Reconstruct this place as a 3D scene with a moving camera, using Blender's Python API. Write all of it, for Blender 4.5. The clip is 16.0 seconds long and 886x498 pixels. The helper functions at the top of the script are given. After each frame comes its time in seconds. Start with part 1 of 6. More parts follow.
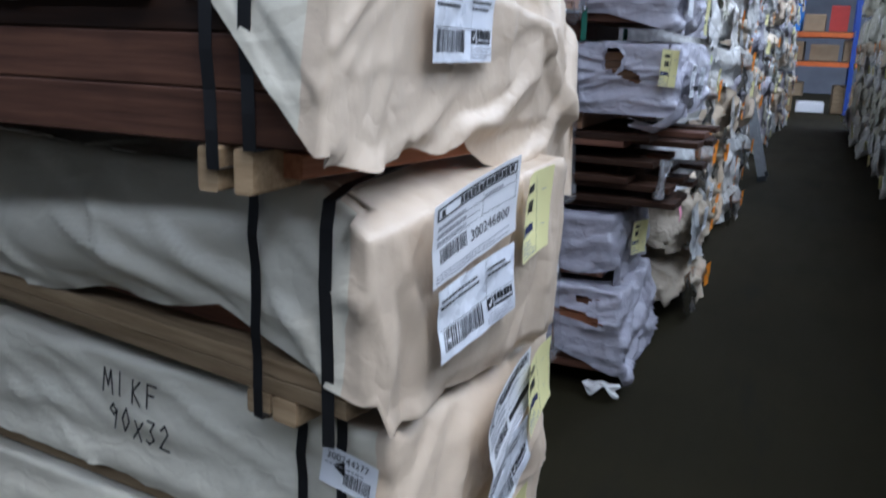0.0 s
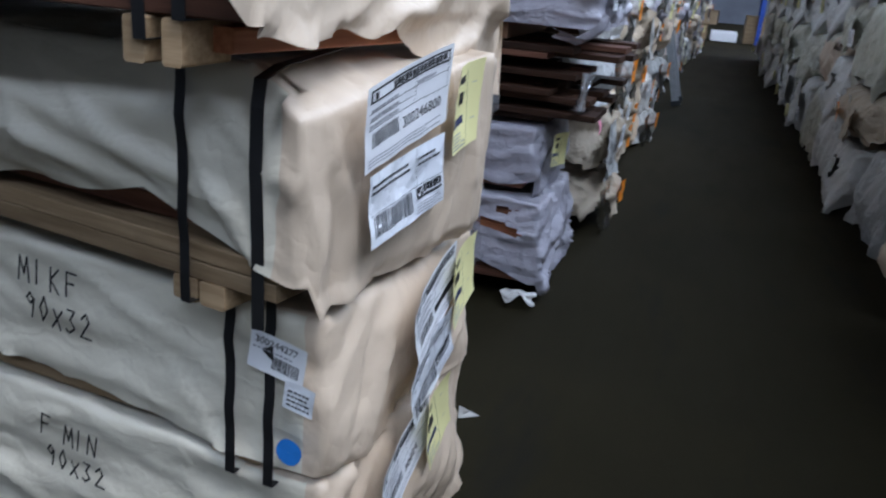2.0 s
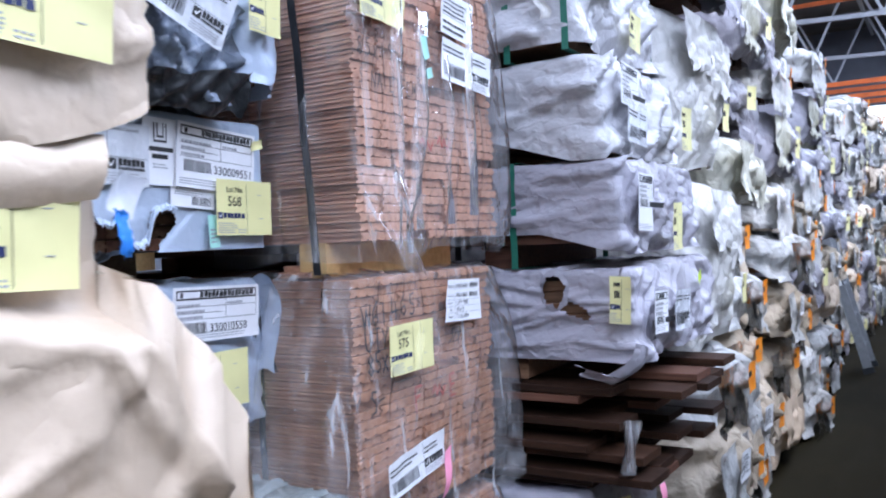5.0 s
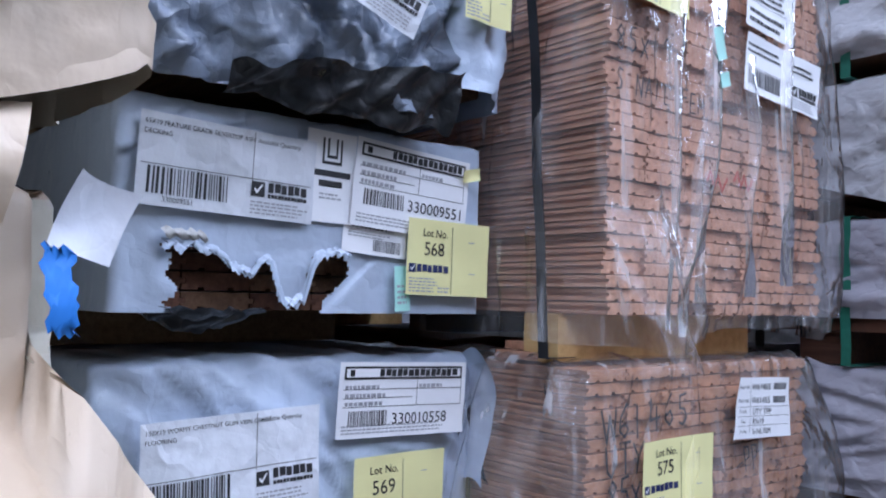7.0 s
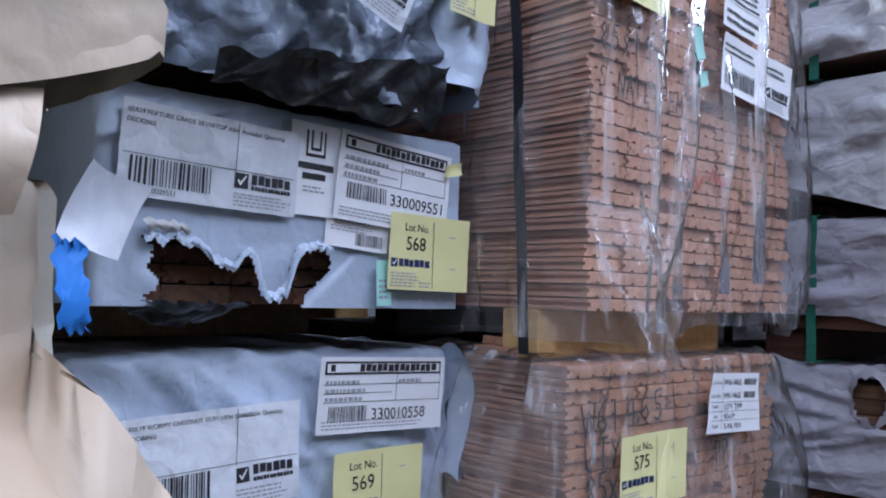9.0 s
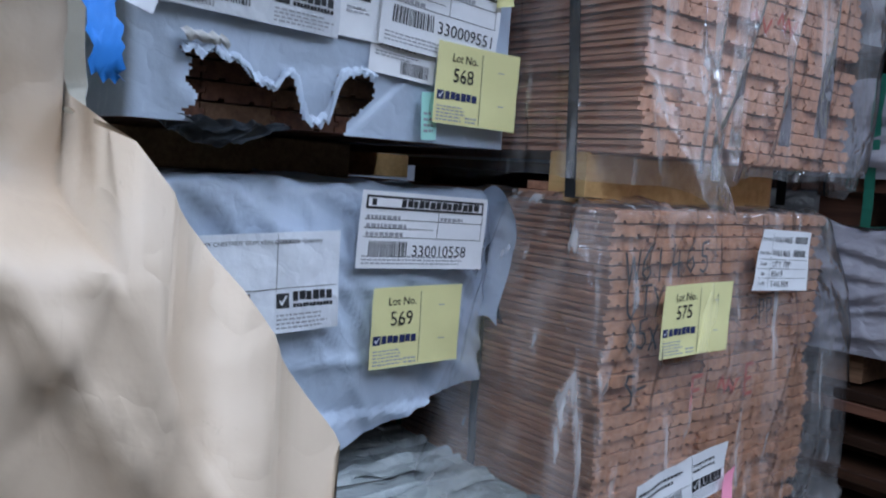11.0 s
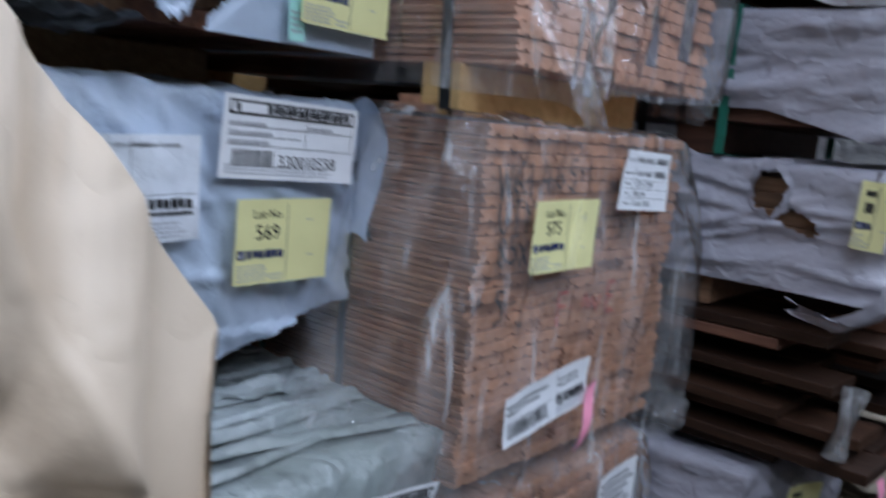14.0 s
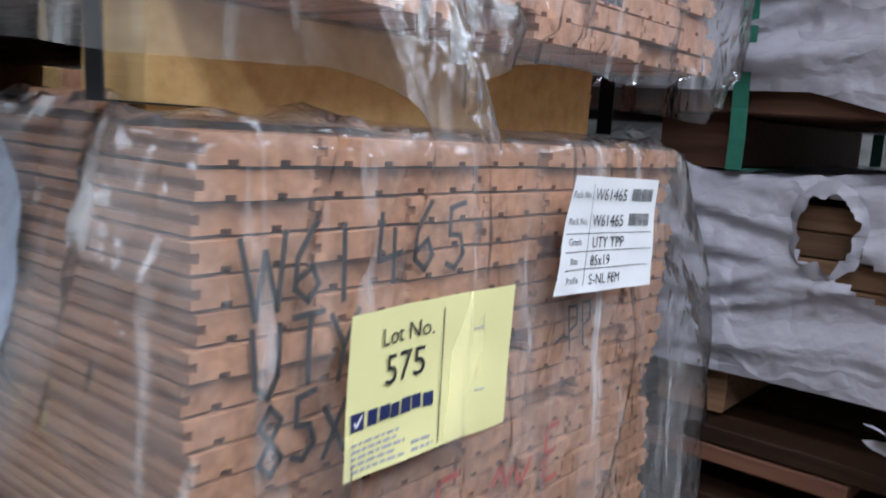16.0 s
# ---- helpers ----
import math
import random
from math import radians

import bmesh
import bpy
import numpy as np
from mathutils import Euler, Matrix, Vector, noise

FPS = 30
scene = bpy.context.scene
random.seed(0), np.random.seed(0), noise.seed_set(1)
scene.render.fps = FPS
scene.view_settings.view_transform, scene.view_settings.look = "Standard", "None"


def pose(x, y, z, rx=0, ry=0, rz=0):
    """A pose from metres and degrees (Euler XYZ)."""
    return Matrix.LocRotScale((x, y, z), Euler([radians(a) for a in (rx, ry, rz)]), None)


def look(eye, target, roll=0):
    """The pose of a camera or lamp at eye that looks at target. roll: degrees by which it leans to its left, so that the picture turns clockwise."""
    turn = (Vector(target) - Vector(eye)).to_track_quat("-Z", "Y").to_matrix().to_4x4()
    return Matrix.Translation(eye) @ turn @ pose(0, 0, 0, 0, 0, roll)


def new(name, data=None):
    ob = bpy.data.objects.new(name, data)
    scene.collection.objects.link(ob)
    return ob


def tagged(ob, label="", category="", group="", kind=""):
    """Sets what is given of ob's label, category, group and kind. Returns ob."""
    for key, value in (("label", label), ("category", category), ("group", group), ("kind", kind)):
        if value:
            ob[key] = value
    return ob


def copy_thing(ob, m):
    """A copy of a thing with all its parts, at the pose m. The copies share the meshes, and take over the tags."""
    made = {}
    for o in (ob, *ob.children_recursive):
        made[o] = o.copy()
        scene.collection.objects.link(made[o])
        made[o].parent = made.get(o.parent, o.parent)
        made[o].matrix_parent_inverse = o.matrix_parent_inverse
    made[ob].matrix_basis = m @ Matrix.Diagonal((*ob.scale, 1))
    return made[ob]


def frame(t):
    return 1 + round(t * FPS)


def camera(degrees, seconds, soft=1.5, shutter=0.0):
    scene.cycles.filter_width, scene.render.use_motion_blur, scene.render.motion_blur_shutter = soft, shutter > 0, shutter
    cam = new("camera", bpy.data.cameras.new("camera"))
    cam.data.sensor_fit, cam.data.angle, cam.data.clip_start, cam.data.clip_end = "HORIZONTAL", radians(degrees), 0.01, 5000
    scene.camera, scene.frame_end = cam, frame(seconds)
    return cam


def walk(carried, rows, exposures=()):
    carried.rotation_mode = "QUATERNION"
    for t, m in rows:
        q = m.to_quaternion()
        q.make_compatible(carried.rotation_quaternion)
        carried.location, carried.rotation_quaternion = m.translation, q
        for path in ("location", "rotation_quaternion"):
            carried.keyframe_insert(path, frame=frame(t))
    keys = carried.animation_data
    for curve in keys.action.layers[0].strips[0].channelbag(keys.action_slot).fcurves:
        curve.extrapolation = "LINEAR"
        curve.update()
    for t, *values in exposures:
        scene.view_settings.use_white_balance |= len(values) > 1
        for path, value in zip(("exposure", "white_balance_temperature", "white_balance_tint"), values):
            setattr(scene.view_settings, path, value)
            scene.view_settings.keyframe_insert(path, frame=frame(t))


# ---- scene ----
cam = camera(55.7, 16.0, soft=2.0, shutter=0.5)
PATH = [
    (0, (-0.289, 0.618, 1.205), (-1.045, 2.409, 0.734), 2.1),
    (0.5, (-0.302, 0.614, 1.176), (-1.038, 2.382, 0.601), 3.0),
    (1, (-0.315, 0.602, 1.159), (-1.033, 2.363, 0.539), 3.5),
    (1.5, (-0.315, 0.596, 1.159), (-0.997, 2.363, 0.516), 3.6),
    (2, (-0.297, 0.591, 1.161), (-0.839, 2.408, 0.523), 4.9),
    (2.5, (-0.272, 0.586, 1.208), (-0.744, 2.467, 0.72), 2.5),
    (3, (-0.134, 0.704, 1.277), (-0.714, 2.614, 1.153), -2.8),
    (3.2, (-0.071, 0.756, 1.292), (-0.679, 2.66, 1.221), -0.1),
    (5.3, (-0.019, 1.57, 1.338), (-1.075, 3.268, 1.317), -2.8),
    (5.5, (-0.07, 1.609, 1.337), (-1.136, 3.301, 1.332), -2.4),
    (6, (-0.169, 1.711, 1.282), (-1.406, 3.276, 1.419), -1.4),
    (6.5, (-0.238, 1.86, 1.345), (-1.751, 3.158, 1.515), 1.4),
    (7, (-0.258, 1.93, 1.357), (-1.815, 3.181, 1.47), 1.2),
    (7.5, (-0.272, 1.918, 1.355), (-1.796, 3.209, 1.452), 0.5),
    (8, (-0.261, 1.916, 1.356), (-1.774, 3.218, 1.481), 1.5),
    (8.2, (-0.267, 1.905, 1.359), (-1.76, 3.23, 1.48), 1.7),
    (10.5, (-0.303, 1.914, 1.342), (-1.83, 3.206, 1.351), 2.3),
    (11, (-0.318, 1.922, 1.299), (-1.849, 3.195, 1.109), 3.7),
    (11.5, (-0.324, 1.92, 1.297), (-1.833, 3.218, 1.105), 3.8),
    (12, (-0.328, 1.916, 1.288), (-1.836, 3.215, 1.088), 4.0),
    (12.5, (-0.324, 1.921, 1.294), (-1.834, 3.213, 1.073), 4.0),
    (13, (-0.336, 1.913, 1.291), (-1.838, 3.214, 1.069), 4.4),
    (13.5, (-0.335, 1.902, 1.292), (-1.819, 3.225, 1.08), 5.0),
    (14, (-0.354, 1.932, 1.257), (-1.627, 3.444, 0.953), 5.3),
    (14.5, (-0.399, 2.074, 1.207), (-1.575, 3.654, 0.859), 5.0),
    (15, (-0.447, 2.347, 1.273), (-1.81, 3.776, 0.955), 3.2),
    (15.5, (-0.57, 2.465, 1.271), (-1.869, 3.954, 0.964), 1.9),
    (16, (-0.671, 2.563, 1.271), (-1.907, 4.107, 0.976), 3.8),
]
LAMP = 860
SOUTH_FILL = 50
EXPOSURE = [(0.0, -0.34, 6300, 10), (1.5, -0.42, 6300, 10), (2.0, -0.28, 6300, 10), (2.5, -0.06, 6250, 11), (3.0, 0.28, 6200, 13), (3.4, 0.33, 6200, 14), (5.3, 0.15, 6250, 16), (6.5, -0.1, 6250, 17), (7.5, -0.32, 6250, 17), (8.2, -0.47, 6250, 17), (10.5, -0.52, 6280, 13), (11.0, -0.58, 6280, 10), (13.5, -0.56, 6430, 10), (14.5, -0.54, 6500, 10), (15.0, -0.2, 6650, 10), (16.0, 0.05, 7200, 10)]
walk(cam, [(t, look(eye, target, roll)) for t, eye, target, roll in PATH], EXPOSURE)

# world, daylight through roof lights and far windows
world = bpy.data.worlds.new("sky")
scene.world = world
world.use_nodes = True
wn = world.node_tree
sky = wn.nodes.new("ShaderNodeTexSky")
sky.sky_type, sky.sun_disc, sky.sun_elevation, sky.sun_rotation = "NISHITA", False, radians(52), radians(120)
wn.nodes["Background"].inputs["Strength"].default_value = 0.12
wn.links.new(sky.outputs["Color"], wn.nodes["Background"].inputs["Color"])
sun = new("sun", bpy.data.lights.new("sun", "SUN"))
sun.data.energy, sun.data.angle, sun.data.color = 1.0, radians(12), (1, 0.95, 0.88)
sun.matrix_world = look((0, 0, 30), (-14, 9, 0))

SKYLIGHTS = [-6.0, -1.0, 4.0, 9.0, 14.0, 19.0, 24.0, 29.0]
for ys in SKYLIGHTS:
    lamp = new("skylight_lamp", bpy.data.lights.new("skylight_lamp", "AREA"))
    lamp.data.shape, lamp.data.size, lamp.data.size_y = "RECTANGLE", 8.0, 1.7
    lamp.data.energy, lamp.data.color = LAMP, (0.66, 0.785, 1.0)
    lamp.matrix_world = pose(4.6, ys, 7.93)
    # unseen left row, added to brighten the packs right of the aisle
    lamp = new("skylight_lamp", bpy.data.lights.new("skylight_lamp", "AREA"))
    lamp.data.shape, lamp.data.size, lamp.data.size_y = "RECTANGLE", 6.0, 1.7
    lamp.data.energy, lamp.data.color = LAMP * 0.4, (0.66, 0.785, 1.0)
    lamp.matrix_world = pose(-7.5, ys, 7.93)


# unseen fill lamp, added to brighten the pack sides that face south
south_fill_lamp = new("south_fill_lamp", bpy.data.lights.new("south_fill_lamp", "AREA"))
south_fill_lamp.data.shape, south_fill_lamp.data.size, south_fill_lamp.data.size_y = "RECTANGLE", 6.8, 4.6
south_fill_lamp.data.energy, south_fill_lamp.data.color = SOUTH_FILL, (0.80, 0.87, 1.0)
south_fill_lamp.matrix_world = look((3.5, -10.9, 2.4), (3.5, 0, 2.4))


# ---- materials ----
def material(name):
    m = bpy.data.materials.new(name)
    m.use_nodes = True
    return m, m.node_tree.nodes, m.node_tree.links, m.node_tree.nodes["Principled BSDF"]


def mix_rgb(n, l, fac, a, b, blend="MIX"):
    mx = n.new("ShaderNodeMix")
    mx.data_type, mx.blend_type = "RGBA", blend
    if isinstance(fac, float):
        mx.inputs[0].default_value = fac
    else:
        l.new(fac, mx.inputs[0])
    for sock, v in ((mx.inputs[6], a), (mx.inputs[7], b)):
        if isinstance(v, tuple):
            sock.default_value = (*v, 1)
        else:
            l.new(v, sock)
    return mx.outputs[2]


def ramp(n, l, src, lo, hi):
    r = n.new("ShaderNodeMapRange")
    r.inputs[1].default_value, r.inputs[2].default_value = lo, hi
    l.new(src, r.inputs[0])
    return r.outputs[0]


def noise_tex(n, l, vec, scale, detail=3.0, rough=0.55):
    t = n.new("ShaderNodeTexNoise")
    t.inputs["Scale"].default_value, t.inputs["Detail"].default_value, t.inputs["Roughness"].default_value = scale, detail, rough
    l.new(vec, t.inputs["Vector"])
    return t.outputs[0]


def stretched(n, l, scale):
    co = n.new("ShaderNodeTexCoord")
    mp = n.new("ShaderNodeMapping")
    mp.inputs["Scale"].default_value = scale
    l.new(co.outputs["Object"], mp.inputs[0])
    return mp.outputs[0]


def film(name, colour, dirt, rough=0.38, bump=0.5, facets=0.7, run=(0.8, 1.25, 0.9)):
    """Opaque wrapping film: fine creases, grime and changing gloss."""
    m, n, l, b = material(name)
    v = stretched(n, l, (1, 1, 1))
    info = n.new("ShaderNodeObjectInfo")
    big = noise_tex(n, l, v, 2.3, 4)
    spots = noise_tex(n, l, v, 38, 5, 0.7)
    base = mix_rgb(n, l, ramp(n, l, big, 0.42, 0.75), colour, dirt)
    base = mix_rgb(n, l, ramp(n, l, spots, 0.66, 0.9), base, tuple(c * 0.55 for c in dirt))
    hue = n.new("ShaderNodeHueSaturation")
    tone = n.new("ShaderNodeMapRange")
    tone.inputs[3].default_value, tone.inputs[4].default_value = 0.88, 1.06
    l.new(info.outputs["Random"], tone.inputs[0])
    l.new(tone.outputs[0], hue.inputs["Value"])
    l.new(base, hue.inputs["Color"])
    l.new(hue.outputs[0], b.inputs["Base Color"])
    wob = noise_tex(n, l, v, 9, 3)
    vm = n.new("ShaderNodeVectorMath")
    vm.operation = "MULTIPLY_ADD"
    l.new(wob, vm.inputs[0])
    vm.inputs[1].default_value = (0.09, 0.09, 0.09)
    l.new(v, vm.inputs[2])
    line = noise_tex(n, l, vm.outputs[0], 13, 2, 0.4)
    sub = n.new("ShaderNodeMath")
    sub.operation = "SUBTRACT"
    l.new(line, sub.inputs[0])
    sub.inputs[1].default_value = 0.5
    fold = n.new("ShaderNodeMath")
    fold.operation = "ABSOLUTE"
    l.new(sub.outputs[0], fold.inputs[0])
    crumple = noise_tex(n, l, v, 48, 3)
    add = n.new("ShaderNodeMath")
    add.operation = "MULTIPLY_ADD"
    l.new(crumple, add.inputs[0])
    add.inputs[1].default_value = 0.12
    l.new(fold.outputs[0], add.inputs[2])
    facet = n.new("ShaderNodeTexVoronoi")
    facet.distance, facet.inputs["Scale"].default_value = "MANHATTAN", 7.5
    turn = n.new("ShaderNodeMapping")
    turn.inputs["Rotation"].default_value, turn.inputs["Scale"].default_value = (0.25, 0.12, 0.15), run
    l.new(vm.outputs[0], turn.inputs[0])
    l.new(turn.outputs[0], facet.inputs["Vector"])
    crease = n.new("ShaderNodeMath")
    crease.operation = "MULTIPLY_ADD"
    l.new(facet.outputs["Distance"], crease.inputs[0])
    crease.inputs[1].default_value = facets
    l.new(add.outputs[0], crease.inputs[2])
    bp = n.new("ShaderNodeBump")
    bp.inputs["Strength"].default_value, bp.inputs["Distance"].default_value = min(1.0, bump * 1.8), 0.024
    l.new(crease.outputs[0], bp.inputs["Height"])
    l.new(bp.outputs[0], b.inputs["Normal"])
    rr = n.new("ShaderNodeMapRange")
    rr.inputs[1].default_value, rr.inputs[2].default_value = 0.3, 0.7
    rr.inputs[3].default_value, rr.inputs[4].default_value = rough - 0.08, rough + 0.15
    l.new(wob, rr.inputs[0])
    l.new(rr.outputs[0], b.inputs["Roughness"])
    return m


def wood(name, light, dark, rough=0.7, grain=(1.5, 26, 26), vary=0.5):
    """Sawn timber, grain along x, each board in its own tone."""
    m, n, l, b = material(name)
    v = stretched(n, l, grain)
    info = n.new("ShaderNodeObjectInfo")
    off = n.new("ShaderNodeVectorMath")
    off.operation = "MULTIPLY_ADD"
    l.new(info.outputs["Random"], off.inputs[0])
    off.inputs[1].default_value = (31, 57, 83)
    l.new(v, off.inputs[2])
    g = noise_tex(n, l, off.outputs[0], 3.0, 5, 0.65)
    base = mix_rgb(n, l, ramp(n, l, g, 0.32, 0.68), dark, light)
    tone = n.new("ShaderNodeHueSaturation")
    vr = n.new("ShaderNodeMapRange")
    vr.inputs[3].default_value, vr.inputs[4].default_value = 1 - vary, 1 + vary * 0.7
    l.new(info.outputs["Random"], vr.inputs[0])
    l.new(vr.outputs[0], tone.inputs["Value"])
    l.new(base, tone.inputs["Color"])
    stain = noise_tex(n, l, stretched(n, l, (5, 5, 5)), 2.0, 4)
    col = mix_rgb(n, l, ramp(n, l, stain, 0.6, 0.95), tone.outputs[0], tuple(c * 0.6 for c in dark))
    l.new(col, b.inputs["Base Color"])
    b.inputs["Roughness"].default_value, b.inputs["Specular IOR Level"].default_value = rough, 0.22
    bp = n.new("ShaderNodeBump")
    bp.inputs["Strength"].default_value, bp.inputs["Distance"].default_value = 0.5, 0.002
    l.new(g, bp.inputs["Height"])
    l.new(bp.outputs[0], b.inputs["Normal"])
    return m


def plain(name, colour, rough=0.6, metal=0.0, vary=0.25, scale=12.0, bump=0.0):
    m, n, l, b = material(name)
    v = stretched(n, l, (1, 1, 1))
    t = noise_tex(n, l, v, scale, 5, 0.6)
    l.new(mix_rgb(n, l, ramp(n, l, t, 0.3, 0.75), colour, tuple(c * (1 - vary) for c in colour)), b.inputs["Base Color"])
    b.inputs["Roughness"].default_value, b.inputs["Metallic"].default_value = rough, metal
    if bump:
        bp = n.new("ShaderNodeBump")
        bp.inputs["Strength"].default_value, bp.inputs["Distance"].default_value = bump, 0.004
        l.new(t, bp.inputs["Height"])
        l.new(bp.outputs[0], b.inputs["Normal"])
    return m


def clear_film(name, haze, tint=(0.88, 0.87, 0.88)):
    """Thin clear wrapping: mostly see-through, glossy, with milky creases and highlights painted as white streaks."""
    m, n, l, b = material(name)
    out = n["Material Output"]
    v = stretched(n, l, (1, 1, 0.45))
    wr = noise_tex(n, l, v, 11, 4, 0.6)
    cell = n.new("ShaderNodeTexVoronoi")
    cell.distance, cell.inputs["Scale"].default_value = "MANHATTAN", 16.0
    warp = n.new("ShaderNodeVectorMath")
    warp.operation = "MULTIPLY_ADD"
    l.new(wr, warp.inputs[0])
    warp.inputs[1].default_value = (0.2, 0.2, 0.2)
    l.new(v, warp.inputs[2])
    l.new(warp.outputs[0], cell.inputs["Vector"])
    fine = cell.outputs["Distance"]
    bp = n.new("ShaderNodeBump")
    bp.inputs["Strength"].default_value, bp.inputs["Distance"].default_value = 0.35, 0.02
    l.new(wr, bp.inputs["Height"])
    bp2 = n.new("ShaderNodeBump")
    bp2.inputs["Strength"].default_value, bp2.inputs["Distance"].default_value = 0.5, 0.008
    l.new(fine, bp2.inputs["Height"])
    l.new(bp.outputs[0], bp2.inputs["Normal"])
    clear = n.new("ShaderNodeBsdfTransparent")
    clear.inputs[0].default_value = (0.97, 0.97, 0.98, 1)
    milk = n.new("ShaderNodeBsdfDiffuse")
    milk.inputs[0].default_value = (*tint, 1)
    l.new(bp2.outputs[0], milk.inputs["Normal"])
    gloss = n.new("ShaderNodeBsdfGlossy")
    gloss.inputs["Roughness"].default_value = 0.14
    l.new(bp2.outputs[0], gloss.inputs["Normal"])
    fr = n.new("ShaderNodeFresnel")
    fr.inputs["IOR"].default_value = 1.5
    l.new(bp2.outputs[0], fr.inputs["Normal"])
    m1 = n.new("ShaderNodeMixShader")
    # upright milky lines stand in for highlights along the folds
    highlight_streak = noise_tex(n, l, stretched(n, l, (1, 1, 0.05)), 40, 3, 0.5)
    st = n.new("ShaderNodeMapRange")
    st.inputs[1].default_value, st.inputs[2].default_value = 0.58, 0.70
    st.inputs[3].default_value, st.inputs[4].default_value = 0.0, 0.03 + haze * 2.2
    l.new(highlight_streak, st.inputs[0])
    hz = n.new("ShaderNodeMapRange")
    hz.inputs[1].default_value, hz.inputs[2].default_value = 0.45, 0.75
    hz.inputs[3].default_value, hz.inputs[4].default_value = haze * 0.4, haze * 1.7
    l.new(wr, hz.inputs[0])
    both = n.new("ShaderNodeMath")
    both.operation = "ADD"
    l.new(hz.outputs[0], both.inputs[0])
    l.new(st.outputs[0], both.inputs[1])
    l.new(both.outputs[0], m1.inputs[0])
    l.new(clear.outputs[0], m1.inputs[1])
    l.new(milk.outputs[0], m1.inputs[2])
    m2 = n.new("ShaderNodeMixShader")
    l.new(fr.outputs[0], m2.inputs[0])
    l.new(m1.outputs[0], m2.inputs[1])
    l.new(gloss.outputs[0], m2.inputs[2])
    l.new(m2.outputs[0], out.inputs["Surface"])
    return m


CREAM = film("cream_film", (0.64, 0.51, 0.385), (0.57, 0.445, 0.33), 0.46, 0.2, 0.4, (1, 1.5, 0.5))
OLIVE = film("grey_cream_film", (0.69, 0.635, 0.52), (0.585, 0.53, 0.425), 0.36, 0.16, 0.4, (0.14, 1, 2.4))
BLUE = film("blue_grey_film", (0.52, 0.60, 0.725), (0.475, 0.55, 0.665), 0.34, 0.2, 0.8)
GREY = film("lilac_grey_film", (0.37, 0.355, 0.40), (0.29, 0.275, 0.305), 0.40, 0.4, 0.8, (0.4, 1, 1.5))
WHITE = film("white_film", (0.66, 0.645, 0.62), (0.50, 0.485, 0.46), 0.44, 0.5)
SILVER = film("weathered_silver_film", (0.38, 0.42, 0.43), (0.13, 0.15, 0.135), 0.30, 0.7, 0.9, (1.4, 0.35, 1))
TAN = film("tan_paper_wrap", (0.60, 0.50, 0.38), (0.42, 0.34, 0.25), 0.6, 0.7)
BLACK = film("black_film", (0.018, 0.020, 0.024), (0.05, 0.055, 0.06), 0.3, 0.6)
# darker copy of the red hardwood: the shade between packs is in its colour
SHADEWOOD = wood("shade_dark_hardwood", (0.052, 0.022, 0.0105), (0.021, 0.0085, 0.0047), 0.65, (1.5, 30, 30), 0.4)
CLEAR = clear_film("clear_wrap", 0.13)
VEIL = clear_film("thin_hazy_wrap", 0.10)
FROST = film("frosted_film", (0.50, 0.50, 0.49), (0.33, 0.32, 0.30), 0.3, 0.6)
PALE = film("pale_greenish_film", (0.58, 0.57, 0.48), (0.43, 0.41, 0.32), 0.32, 0.5)
SLATE = film("slate_film", (0.28, 0.33, 0.415), (0.13, 0.155, 0.195), 0.22, 0.5, 1.2)
ASH = film("pale_grey_film", (0.50, 0.495, 0.52), (0.40, 0.39, 0.41), 0.28, 0.45, 0.7, (0.6, 1, 1.3))
HAZY = clear_film("hazy_clear_wrap", 0.24)
FLOORING = wood("pink_brown_hardwood", (0.60, 0.335, 0.22), (0.36, 0.18, 0.115), 0.62, (3, 30, 30), 0.09)
RUSSET = wood("orange_brown_hardwood", (0.52, 0.265, 0.15), (0.29, 0.135, 0.074), 0.62, (3, 30, 30), 0.09)
REDWOOD = wood("dark_red_hardwood", (0.17, 0.075, 0.046), (0.08, 0.034, 0.022), 0.65, (1.5, 30, 30), 0.4)
BROWN = wood("brown_hardwood", (0.21, 0.115, 0.066), (0.11, 0.055, 0.031), 0.65, (1.5, 30, 30), 0.45)
TIMBER = wood("tan_timber", (0.40, 0.28, 0.165), (0.24, 0.155, 0.085), 0.7, (1.5, 30, 30), 0.35)
PINE = wood("yellow_pine", (0.72, 0.48, 0.22), (0.55, 0.33, 0.13), 0.6, (1.2, 16, 16), 0.15)
CEDAR = wood("orange_red_board", (0.50, 0.20, 0.105), (0.33, 0.12, 0.06), 0.6, (1.5, 30, 30), 0.2)
STRAP = plain("black_strap", (0.012, 0.012, 0.013), 0.42, 0, 0.3, 60)
GREEN = plain("green_strap", (0.02, 0.17, 0.115), 0.45, 0, 0.3, 60)
STEEL = plain("bright_steel_clip", (0.62, 0.63, 0.65), 0.25, 1.0, 0.2, 60)
PAPER = plain("white_label_paper", (0.84, 0.84, 0.86), 0.5, 0, 0.06, 30)
POUCH = film("label_in_clear_pouch", (0.80, 0.82, 0.86), (0.72, 0.74, 0.80), 0.22, 0.25)
YELLOW = plain("pale_yellow_card", (0.80, 0.74, 0.36), 0.62, 0, 0.05, 20)
ORANGE = plain("fluorescent_orange_card", (0.95, 0.30, 0.02), 0.6, 0, 0.08, 20)
LIME = plain("lime_sticker", (0.62, 0.80, 0.06), 0.6, 0, 0.08, 20)
PINK = plain("pink_tag", (0.85, 0.30, 0.42), 0.6, 0, 0.08, 20)
MINT = plain("mint_tag", (0.40, 0.74, 0.66), 0.6, 0, 0.08, 20)
INK = plain("black_print", (0.02, 0.02, 0.023), 0.6, 0, 0.2, 60)
